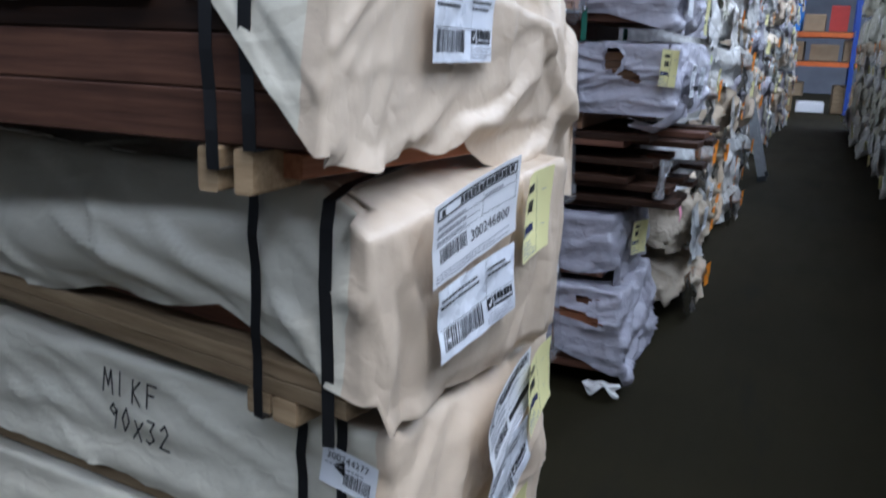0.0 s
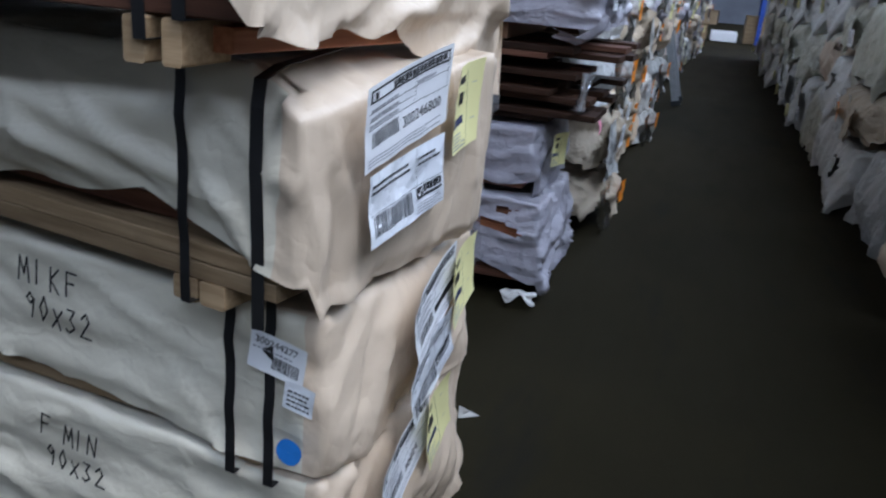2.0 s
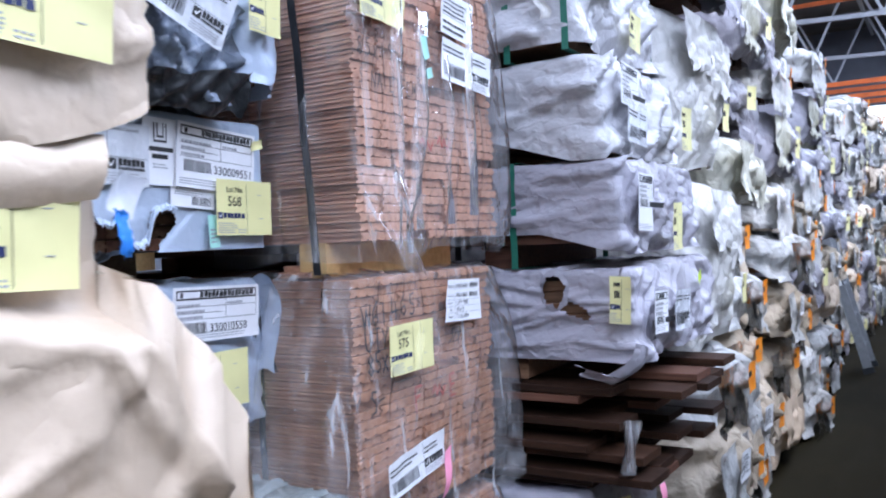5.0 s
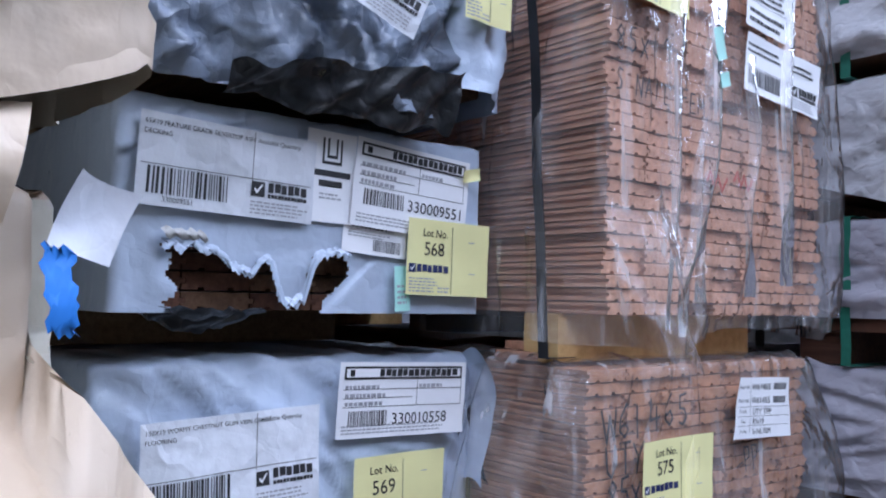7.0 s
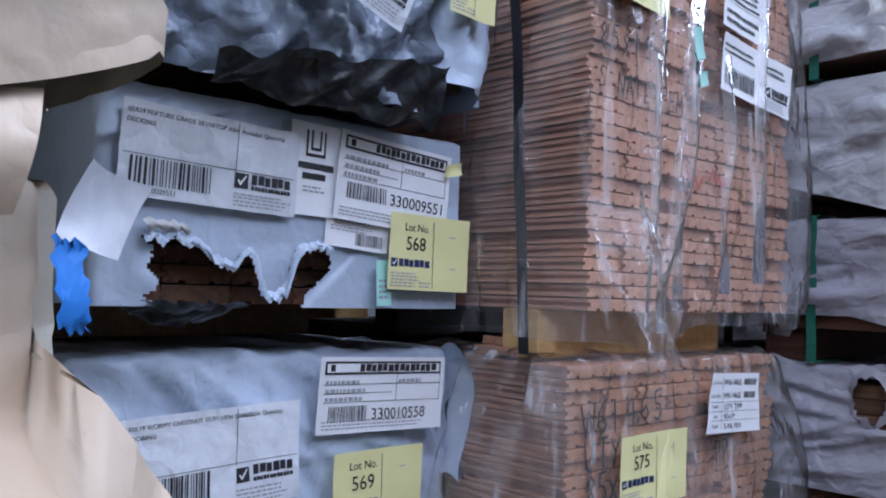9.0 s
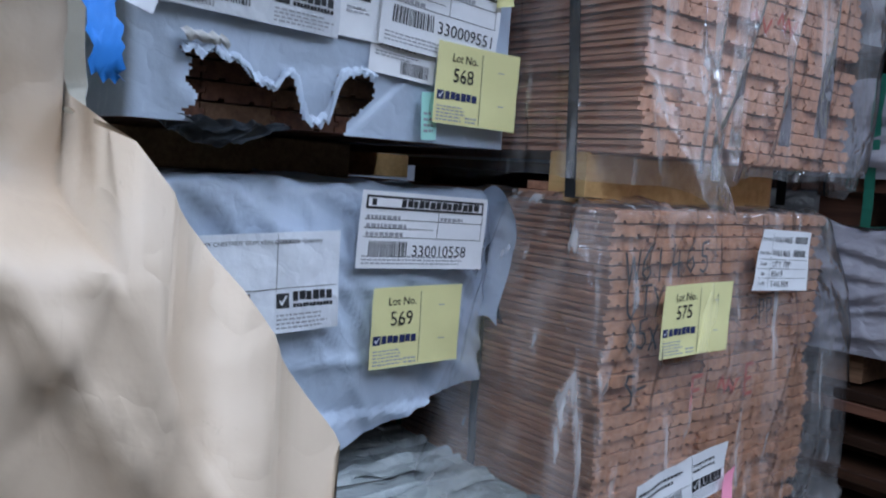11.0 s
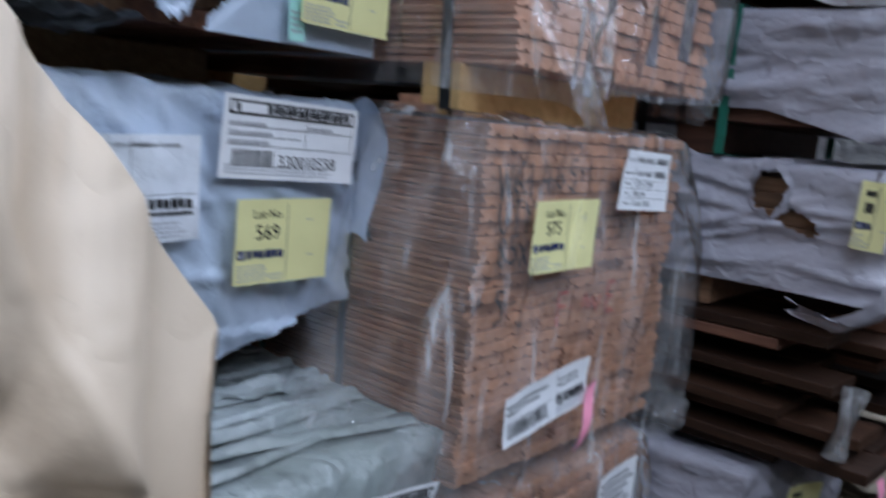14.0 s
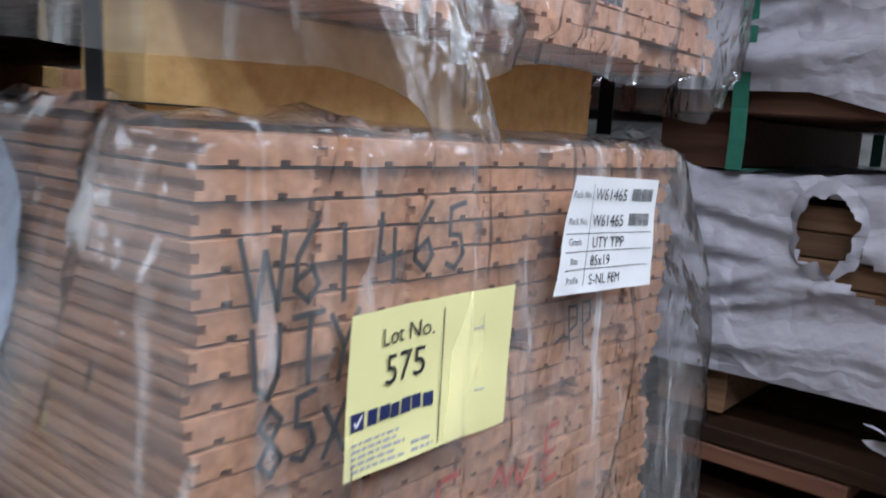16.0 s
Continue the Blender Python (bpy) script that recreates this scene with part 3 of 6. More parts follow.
def pack_label(parent, m, number, w=0.205, h=0.115, seed=2.0, curl=0.004):
    """White pack label with a framed heading, boxed lines, a bar code and a number."""
    items = [("bar", "heading_bar", 0.008, h - 0.024, w - 0.016, 0.018, INK), ("bar", "heading_field", 0.011, h - 0.021, w - 0.022, 0.012, PAPER, 0.0011), ("blocks", "heading_word", w * 0.30, h - 0.0200, w * 0.63, 0.0105, 14, INK, 0.0015),
             ("bar", "heading_arrow", 0.017, h - 0.0195, 0.008, 0.009, INK, 0.0015),
             ("bar", "rule", 0.008, h - 0.038, w - 0.016, 0.0008, INK), ("bar", "rule", 0.008, h - 0.050, w - 0.105, 0.0008, INK), ("bar", "rule", 0.008, h - 0.062, w - 0.016, 0.0008, INK),
             ("bar", "rule", w - 0.09, h - 0.062, 0.0008, 0.038, INK), ("bar", "rule", w - 0.009, h - 0.062, 0.0008, 0.038, INK),
             ("fine", 0.011, h - 0.060, 0.075, 0.034, 3), ("fine", w - 0.086, h - 0.036, 0.05, 0.011, 1), ("code", 0.018, h - 0.088, 0.066, 0.021), ("fine", 0.008, 0.006, w - 0.02, 0.014, 3)]
    if number:
        items.append(("text", number, 0.092, h - 0.087, 0.0225, INK))
    else:
        items.append(("bar", "number_bar", 0.095, h - 0.086, 0.095, 0.014, INK))
    return paper(parent, "pack_label", m, w, h, PAPER, items, "white printed timber pack label" + (" with number " + number if number else ""), curl, 0.0012, seed)


def auction_label(parent, m, w=0.20, h=0.115, seed=3.0, lines=(), code="", curl=0.004, mat=None):
    """White label with a large bar code, a quantity box and a logo as plain shapes."""
    items = [("bar", "rule", w * 0.62, h * 0.42, 0.0008, h * 0.56, INK), ("bar", "rule", 0.004, h * 0.44, w - 0.008, 0.0008, INK), ("code", 0.012, h * 0.13, 0.098, h * 0.29),
             ("check", w * 0.62, h * 0.25, 0.018, INK), ("blocks", "logo_bar", w * 0.72, h * 0.31, w * 0.24, 0.012, 6, INK), ("blocks", "logo_bar", w * 0.72, h * 0.245, w * 0.24, 0.005, 12, INK),
             ("fine", w * 0.62, 0.005, w * 0.35, h * 0.17, 4)]
    if lines:
        items += [("text", s, 0.005, h - 0.014 - 0.011 * i, 0.0076, INK) for i, s in enumerate(lines)]
        items += [("text", "Available Quantity", w * 0.64, h - 0.014, 0.0078, INK)]
    else:
        items += [("fine", 0.006, h - 0.03, w * 0.5, 0.02, 2, INK), ("fine", w * 0.64, h - 0.03, w * 0.3, 0.018, 2, INK)]
    if code:
        items.append(("text", code, 0.03, h * 0.13 - 0.0085, 0.0085, INK))
    return paper(parent, "auction_label", m, w, h, mat or POUCH, items, "white auction label with bar code", curl, 0.0015, seed)


GLYPHS = {
    "W": [[(0, 1), (0.2, 0), (0.42, 0.8), (0.6, 0.05), (0.8, 1)]], "6": [[(0.5, 1), (0.12, 0.6), (0.05, 0.2), (0.3, 0), (0.52, 0.2), (0.4, 0.45), (0.08, 0.3)]],
    "1": [[(0.2, 1), (0.14, 0)]], "4": [[(0.15, 1), (0.05, 0.35), (0.6, 0.4)], [(0.45, 0.75), (0.4, 0)]], "5": [[(0.55, 1), (0.15, 0.95), (0.12, 0.55), (0.42, 0.5), (0.5, 0.2), (0.25, 0), (0.02, 0.1)]],
    "U": [[(0, 1), (0.05, 0.2), (0.3, 0), (0.5, 0.3), (0.55, 1)]], "T": [[(0, 1), (0.65, 1)], [(0.35, 1), (0.3, 0)]], "Y": [[(0, 1), (0.3, 0.5)], [(0.65, 1), (0.3, 0.5), (0.15, 0)]],
    "8": [[(0.3, 0.5), (0.08, 0.75), (0.3, 1), (0.52, 0.78), (0.3, 0.5), (0.05, 0.22), (0.28, 0), (0.52, 0.22), (0.3, 0.5)]], "X": [[(0.05, 0.75), (0.5, 0)], [(0.55, 0.8), (0, 0)]],
    "S": [[(0.55, 0.95), (0.2, 1), (0.08, 0.75), (0.45, 0.4), (0.4, 0.08), (0, 0)]], "-": [[(0.05, 0.45), (0.5, 0.5)]], "M": [[(0, 0), (0.12, 1), (0.35, 0.3), (0.55, 1), (0.65, 0)]],
    "P": [[(0.05, 0), (0.12, 1), (0.5, 0.9), (0.45, 0.5), (0.1, 0.45)]], "I": [[(0.2, 1), (0.16, 0)]], "K": [[(0.1, 1), (0.05, 0)], [(0.55, 1), (0.08, 0.5), (0.55, 0)]],
    "F": [[(0.1, 1), (0.05, 0)], [(0.1, 1), (0.65, 1)], [(0.08, 0.55), (0.5, 0.58)]], "N": [[(0, 0), (0.08, 1), (0.5, 0), (0.6, 1)]], "9": [[(0.5, 0.7), (0.25, 1), (0.05, 0.75), (0.3, 0.55), (0.5, 0.8), (0.4, 0)]],
    "0": [[(0.28, 1), (0.05, 0.5), (0.25, 0), (0.5, 0.45), (0.28, 1)]], "3": [[(0.05, 0.95), (0.45, 0.95), (0.22, 0.55), (0.5, 0.25), (0.2, 0), (0, 0.1)]], "2": [[(0.05, 0.75), (0.3, 1), (0.5, 0.7), (0.05, 0), (0.65, 0.02)]],
    "E": [[(0.55, 1), (0.1, 1), (0.05, 0), (0.55, 0)], [(0.08, 0.5), (0.45, 0.52)]], "A": [[(0, 0), (0.3, 1), (0.55, 0)], [(0.12, 0.4), (0.48, 0.4)]], "L": [[(0.1, 1), (0.05, 0), (0.5, 0)]], "~": [[(0, 0.4), (0.25, 0.7), (0.45, 0.2), (0.7, 0.6), (0.95, 0.1), (1.3, 0.5)]],
}


def handwriting(parent, m, words, size, mat, thick=0.0045, step=0.78, label="handwritten marks"):
    v, f = [], []
    for k, ch in enumerate(words):
        for line in GLYPHS.get(ch, ()):
            pts = [m @ Vector(((k * step + a * 0.85) * size, (b + 0.06 * math.sin(k * 2.1)) * size, 0)) for a, b in line]
            n = m.to_3x3() @ Vector((0, 0, 1))
            for p, q in zip(pts, pts[1:]):
                d = (q - p).normalized()
                s = n.cross(d) * thick / 2
                i = len(v)
                v += [tuple(p - d * thick * 0.4 + s), tuple(p - d * thick * 0.4 - s), tuple(q + d * thick * 0.4 - s), tuple(q + d * thick * 0.4 + s)]
                f.append((i, i + 1, i + 2, i + 3))
    return child("handwriting", mesh_of("handwriting", v, f, mat), parent, label)


# ---- the building ----
def structure(name, build, mat, label, category):
    return tagged(solid(name, build, mat), label, category, "", "structure")


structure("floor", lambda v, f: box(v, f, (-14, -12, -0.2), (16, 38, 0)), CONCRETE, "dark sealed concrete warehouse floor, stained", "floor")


def ribbed_wall(a, b, z0, z1, depth, pitch=0.4):
    """A sheeted wall from a to b with thickness and upright ribs."""
    def build(v, f):
        p, q = Vector((*a, 0)), Vector((*b, 0))
        d = (q - p).normalized()
        s = Vector((-d.y, d.x, 0))
        n = int((q - p).length / pitch)
        for i in range(n):
            for off, wdt, dep in ((0, pitch * 0.72, depth), (pitch * 0.72, pitch * 0.28, depth + 0.05)):
                c = p + d * (i * pitch + off)
                e = c + d * wdt
                k = len(v)
                for z in (z0, z1):
                    v += [tuple(c + Vector((0, 0, z))), tuple(e + Vector((0, 0, z))), tuple(e - s * dep + Vector((0, 0, z))), tuple(c - s * dep + Vector((0, 0, z)))]
                f += [tuple(k + j for j in g) for g in ((0, 3, 2, 1), (4, 5, 6, 7), (0, 1, 5, 4), (1, 2, 6, 5), (2, 3, 7, 6), (3, 0, 4, 7))]
    return build


structure("wall_west", ribbed_wall((-13, 37), (-13, -11), 0, 8, 0.15), CLAD, "dark ribbed metal sheeting wall", "wall")
structure("wall_east", ribbed_wall((15, -11), (15, 37), 0, 8, 0.15), CLAD, "dark ribbed metal sheeting wall", "wall")
# out of view; its opening is added only for the fill lamp
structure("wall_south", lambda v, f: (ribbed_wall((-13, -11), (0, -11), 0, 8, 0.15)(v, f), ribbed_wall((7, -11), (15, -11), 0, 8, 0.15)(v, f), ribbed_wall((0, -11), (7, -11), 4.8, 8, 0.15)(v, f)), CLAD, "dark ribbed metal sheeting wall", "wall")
structure("wall_north", lambda v, f: (ribbed_wall((15, 34.5), (-13, 34.5), 0, 4.35, 0.15)(v, f), ribbed_wall((15, 34.5), (-13, 34.5), 5.25, 8, 0.15)(v, f)), CLAD, "dark ribbed sheeting wall with a window band", "wall")
structure("backdrop", lambda v, f: box(v, f, (-13, 36.2, 3.2), (15, 36.3, 6.6)), m_sky, "pale daylight outside the window band", "sky")


def ceiling_build(v, f):
    edge = -11.0
    for ys in SKYLIGHTS:
        box(v, f, (-13, edge, 8.0), (15, ys - 0.9, 8.12))
        box(v, f, (-13, ys - 0.9, 8.0), (-10.6, ys + 0.9, 8.12))
        box(v, f, (-4.4, ys - 0.9, 8.0), (0.5, ys + 0.9, 8.12))
        box(v, f, (8.7, ys - 0.9, 8.0), (15, ys + 0.9, 8.12))
        edge = ys + 0.9
    box(v, f, (-13, edge, 8.0), (15, 37, 8.12))


structure("ceiling", ceiling_build, ROOF, "brown lined warehouse roof with skylight strips", "ceiling")

win = empty("window_1", pose(0, 34.5, 4.35), "high band of steel-framed windows in the far wall", "window", "", "structure")
for i in range(15):
    solid("window_frame", lambda v, f: box(v, f, (-13 + i * 2 - 0.04, -0.02, 0), (-13 + i * 2 + 0.04, 0.1, 0.9)), TRUSS, win)
solid("window_sill", lambda v, f: box(v, f, (-13, -0.06, -0.06), (15, 0.12, -0.002)), TRUSS, win)
solid("window_frame", lambda v, f: box(v, f, (-13, -0.02, 0.43), (15, 0.09, 0.47)), TRUSS, win)


def truss(y, zlo=5.7):
    t = empty("roof_truss", pose(0, y, 0), "grey welded steel lattice roof truss", "roof truss", "roof trusses", "structure")
    solid("top_chord", lambda v, f: beam(v, f, (-13, 0, 7.85), (15, 0, 7.85), 0.14), TRUSS, t)

    def bow(x):
        return zlo + 1.4 * ((x - 1) / 14) ** 2
    def low(v, f):
        for i in range(28):
            beam(v, f, (-13 + i, 0, bow(-13 + i)), (-12 + i, 0, bow(-12 + i)), 0.1)
    solid("bottom_chord", low, TRUSS, t)
    for i in range(14):
        x = -13 + i * 2
        for a, b in (((x, 0, bow(x)), (x + 1, 0, 7.82)), ((x + 1, 0, 7.82), (x + 2, 0, bow(x + 2)))):
            solid("web_bar", lambda v, f: beam(v, f, a, b, 0.06), TRUSS, t)
    return t


for i, y in enumerate((11.5, 16.5, 21.5, 26.5, 31.5)):
    truss(y, 5.6)
for x in (-8, -5, -2, 1, 4, 7, 10):
    structure("purlin", lambda v, f: beam(v, f, (x, -10.8, 7.7), (x, 34.3, 7.7), 0.1), TRUSS, "grey steel roof purlin", "purlin")


def rack(x0, x1, y, depth=1.1):
    """Pallet racking across the end of the aisle."""
    r = empty("pallet_rack", pose(0, y, 0), "blue and orange steel pallet racking at the aisle's end", "pallet rack")
    for x in (x0, 0.5, x1):
        for d in (0, depth):
            def post(v, f):
                box(v, f, (x - 0.05, d - 0.035, 0.01), (x + 0.05, d - 0.03, 7.0))
                box(v, f, (x - 0.05, d - 0.0295, 0.01), (x - 0.045, d + 0.04, 7.0))
                box(v, f, (x + 0.045, d - 0.0295, 0.01), (x + 0.05, d + 0.04, 7.0))
                box(v, f, (x - 0.08, d - 0.07, 0), (x + 0.08, d + 0.07, 0.009))
            solid("post", post, RACKBLUE, r)
        def brace(v, f):
            for k in range(6):
                beam(v, f, (x, 0, 0.4 + k * 1.05), (x, depth, 1.4 + k * 1.05), 0.03)
        solid("brace", brace, RACKBLUE, r)
    for z, mt in ((1.1, RACKORANGE), (1.75, RACKORANGE), (4.0, RACKORANGE), (4.3, RACKORANGE), (6.4, RACKORANGE)):
        for d in (-0.02, depth + 0.02):
            for a, b in ((x0, 0.5), (0.5, x1)):
                def rail(v, f):
                    box(v, f, (a + 0.06, d - 0.03, z - 0.05), (b - 0.06, d - 0.012, z + 0.05))
                    box(v, f, (a + 0.06, d - 0.0115, z - 0.05), (b - 0.06, d + 0.03, z - 0.04))
                    box(v, f, (a + 0.06, d - 0.0115, z + 0.04), (b - 0.06, d + 0.03, z + 0.05))
                solid("beam", rail, mt, r)
    for z in (1.15, 1.8):
        solid("shelf", lambda v, f: box(v, f, (x0 + 0.06, 0.05, z), (x1 - 0.06, depth - 0.05, z + 0.025)), BROWN, r)
    return r


rack(-3.2, 4.0, 21.9)
far_rack = empty("pallet_rack", pose(0, 26.0, 0), "far racking with a yellow beam", "pallet rack")
for x in (-3.0, 3.6):
    solid("post", lambda v, f: box(v, f, (x - 0.05, 0, 0), (x + 0.05, 0.08, 5)), RACKBLUE, far_rack)
solid("beam", lambda v, f: box(v, f, (-2.94, 0, 3.0), (3.54, 0.05, 3.16)), RACKYELLOW, far_rack)
rnd = random.Random(4)


def carton(x, y, z, w, d, h, mt, label, cat):
    c = empty("carton" if cat == "box" else cat.replace(" ", "_"), pose(x, y, z, 0, 0, rnd.uniform(-4, 4)), label, cat)
    solid("body", lambda v, f: bevel_box(v, f, (-w / 2, 0, 0), (w / 2, d, h), 0.012), mt, c)
    solid("lid", lambda v, f: bevel_box(v, f, (-w / 2 + 0.01, 0.01, h + 0.001), (w / 2 - 0.01, d - 0.01, h + 0.018), 0.006), mt, c)
    return c


for k, (x, z, w, h, mt, lab, cat) in enumerate((
        (-1.4, 1.826, 0.5, 0.42, DARK, "dark covered machine part on the rack shelf", "machine"), (-0.85, 1.826, 0.35, 0.75, SPRAY, "blue drum-like case on the rack shelf", "box"),
        (0.12, 1.826, 0.38, 0.55, REDPAINT, "red machine cabinet on the rack shelf", "cabinet"), (1.3, 1.826, 0.6, 0.5, BOXES, "brown cardboard box on the rack shelf", "box"),
        (-0.9, 1.176, 0.7, 0.4, BOXES, "brown cardboard box on the lower shelf", "box"), (-0.1, 1.176, 0.6, 0.35, BOXES, "brown cardboard box on the lower shelf", "box"),
        (-1.1, 0.0, 0.9, 0.35, TIMBER, "low timber bundle on the floor under the rack", "timber bundle"), (-0.25, 0.0, 0.6, 0.22, PAPER, "white wrapped parcel on the floor under the rack", "box"),
        (0.45, 0.0, 0.5, 0.62, TIMBER, "timber crate on the floor under the rack", "crate"), (-0.62, 0.37, 0.3, 0.3, BOXES, "brown cardboard box on the timber bundle", "box"), (0.5, 1.176, 0.4, 0.46, BOXES, "brown cardboard box on the lower shelf", "box"),
        (-0.38, 1.826, 0.44, 0.36, BOXES, "brown cardboard box on the rack shelf", "box"))):
    carton(x, 22.05, z, w, 0.7, h, mt, lab, cat)

# ---- stack A: cream packs beside the walker ----
rnd = random.Random(11)


def pack(name_label, m, group="timber packs along the aisle"):
    return empty("timber_pack", m, name_label, "timber pack", group)


def lerp(a, b, t):
    return a + (b - a) * min(max(t, 0), 1)


def jag(k, a):
    return a * (noise.noise(Vector((k, 3.1, 7.7))) + 0.6 * noise.noise(Vector((k * 2.7, 1.1, 4.4))))


def hem_a2(x, y):
    if y < 0.02:
        return lerp(0.005, 0.165, (-x - 0.01) / 0.155) if x > -0.45 else lerp(0.16, 0.2, (-x - 0.45) / 0.5)
    if x > -0.001:
        return -0.015 - 0.15 * max(0, (y - 0.32) / 0.36) ** 1.3 + 0.008 * math.sin(y * 40)
    return 0.02


def crease(y0, z0, y1, z1, w1, w2, a):
    ln = math.hypot(y1 - y0, z1 - z0)
    return ((y0 + y1) / 2, (z0 + z1) / 2, (y1 - y0) / ln, (z1 - z0) / ln, ln * 0.6, w1, w2, a)


CORNER_FOLDS = [crease(0.57, 0.155, 0.30, -0.01, 0.008, 0.035, 0.020), crease(0.67, 0.15, 0.47, -0.02, 0.008, 0.04, 0.024), crease(0.655, 0.22, 0.655, -0.05, 0.02, 0.04, 0.018),
                crease(0.49, 0.23, 0.45, 0.10, 0.010, 0.03, 0.012), crease(0.60, 0.23, 0.64, 0.10, 0.010, 0.035, 0.016), crease(0.44, 0.06, 0.27, 0.005, 0.008, 0.03, 0.009), crease(0.56, 0.05, 0.58, -0.08, 0.012, 0.04, 0.014)]


def slack_a2(x, y, s, p):
    """The loose corner of the sheet swings out and past the far side."""
    if x <= -0.06:
        return (0, 0.02 - 0.055 * (1 - s) * max(0, 1 + x / 0.25), 0) if x > -0.25 and y < 0.15 else (0, 0, 0)
    k = max(0, (y - 0.37) / 0.3)
    k1 = min(k, 1.0)
    up = min(1, max(0, (s - 0.645) / 0.075))
    z = s * 0.332
    ang = math.atan2(0.75 - y, max(0.02, 0.30 - z))
    saw = (4.6 * ang + 0.3 * noise.noise(Vector((y * 4, s * 2, 8)))) % 1
    fold = (folded(CORNER_FOLDS, y, z) + 0.011 * k1 * (saw / 0.14 if saw < 0.14 else (1 - saw) / 0.86)) * (1 - up)
    fine = 0.006 * abs((11 * (y + 0.6 * z)) % 1 - 0.5) * k1 * (1 - up)
    if y < 0.15:
        return (0, 0.02 - 0.055 * (1 - s) * max(0, 1 + x / 0.25), 0)
    low = min(1, max(0, (0.74 - s) / 0.6))
    return ((0.046 * k1 * (1 - up) + fold + fine) - 0.030 * k1 * up, k * ((1 - up) * (-0.032 + 0.135 * low) - 0.018 * up), 0)


a1 = pack("cream film-wrapped timber pack on top of the stack", pose(-0.735, 1.40, 1.44, 0, 0, 0))
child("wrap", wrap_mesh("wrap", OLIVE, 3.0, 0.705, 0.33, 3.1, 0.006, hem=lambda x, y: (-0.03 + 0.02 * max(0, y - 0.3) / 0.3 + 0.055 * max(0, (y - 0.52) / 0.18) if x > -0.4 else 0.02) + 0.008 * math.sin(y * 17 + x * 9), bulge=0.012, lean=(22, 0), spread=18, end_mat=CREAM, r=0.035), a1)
stack_boards(a1, [REDWOOD, SHADEWOOD], 2.9, 0.05, 0.004, 5, 9, 0.11, 0.03, 0.0, rnd)
for o in [c for c in a1.children if c.name.startswith("board")]:
    o.location.x -= 0.05
auction_label(a1, frame_end(0.022, 0.035, 0.03, 8), 0.235, 0.12, 31)
pack_label(a1, frame_end(0.022, 0.285, 0.065, 5), "300024685", 0.172, 0.115, 32)
lot_card(a1, frame_end(0.020, 0.468, 0.088, -3), "562", 0.16, 0.106, seed=33)
child("blue_mark", sheet_mesh("blue_mark", SPRAY, lambda u, v: (0.018 + 0.003 * math.sin(v * 5), -0.01 + 0.035 * u + 0.012 * math.sin(v * 6), 0.0 + 0.2 * v + 0.01 * math.sin(u * 9)), 6, 10), a1, "blue spray paint patch on the film")
child("loose_film", sheet_mesh("loose_film", CREAM, lambda u, v: (-0.012 + 0.014 * math.sin(v * 3) + 0.006 * abs(math.sin(u * 11)), 0.30 + 0.335 * u - 0.012 * v, 0.012 - 0.066 * v + 0.006 * math.sin(u * 7)), 30, 8), a1, "loose fold of cream film")
runner(a1, -0.30, 0.5, -0.024, 0.003, PINE, 0.07, 0.04)
runner(a1, -1.6, 0.5, -0.024, 0.003, PINE, 0.07, 0.04)

a0 = pack("cream film-wrapped timber pack lying above the labelled packs", pose(-0.80, 1.43, 1.815, 0, 0, 1))
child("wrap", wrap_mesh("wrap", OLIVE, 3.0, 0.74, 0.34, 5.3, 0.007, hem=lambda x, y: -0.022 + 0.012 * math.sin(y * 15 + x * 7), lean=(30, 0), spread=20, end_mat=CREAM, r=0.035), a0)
stack_boards(a0, [BROWN, REDWOOD], 2.9, 0.05, 0.004, 5, 9, 0.12, 0.03, 0.0, rnd)
for o in [c for c in a0.children if c.name.startswith("board")]:
    o.location.x -= 0.05
runner(a0, -0.35, 0.6, -0.043, 0.003, PINE, 0.07, 0.04)
runner(a0, -1.6, 0.6, -0.043, 0.003, PINE, 0.07, 0.04)

a2 = pack("cream film-wrapped hardwood pack with its sheet hanging loose", pose(-0.747, 1.40, 1.082, 0, 0, 0))
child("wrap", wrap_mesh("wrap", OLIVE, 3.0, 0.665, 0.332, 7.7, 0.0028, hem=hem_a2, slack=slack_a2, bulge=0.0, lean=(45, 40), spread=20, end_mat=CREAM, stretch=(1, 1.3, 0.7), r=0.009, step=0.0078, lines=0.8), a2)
stack_boards(a2, [REDWOOD, SHADEWOOD, REDWOOD], 2.9, 0.012, 0.003, 6, 5, 0.106, 0.063, 0.0, rnd)
for o in [c for c in a2.children if c.name.startswith("board")]:
    o.location.x -= 0.045
pack_label(a2, frame_end(0.019, 0.238, 0.218, 0), "300246551", 0.192, 0.10, 41)
auction_label(a2, frame_end(0.018, 0.20, 0.102, 0), 0.212, 0.10, 42)
lot_card(a2, frame_end(0.016, 0.447, 0.226, -2, 0, 7), "562", 0.158, 0.104, seed=43, curl=0.006)
paper(a2, "paper_flap", frame_end(-0.022, 0.650, 0.300, -18, 0, 6), 0.038, 0.046, POUCH, [], "blank white paper flap stapled to the film", 0.012, 0.002, 44)
child("blue_mark", sheet_mesh("blue_mark", SPRAY, lambda u, v: (0.008 + 0.002 * math.sin(v * 5), 0.643 + 0.004 * (1 - v) + jag(v * 6, 0.003) + (0.016 + jag(v * 9 + 4, 0.004)) * u, 0.250 + 0.048 * v + jag(u * 5 + 1, 0.005)), 6, 14), a2, "blue tape on the film")
strap(a2, -0.172, 0.665, 0.332, STRAP, -0.025, 0.012)
strap(a2, -0.117, 0.665, 0.332, STRAP, 0.0, 0.008)
runner(a2, -0.172, 0.10, -0.052, 0.001, TIMBER, 0.028, 0.0)
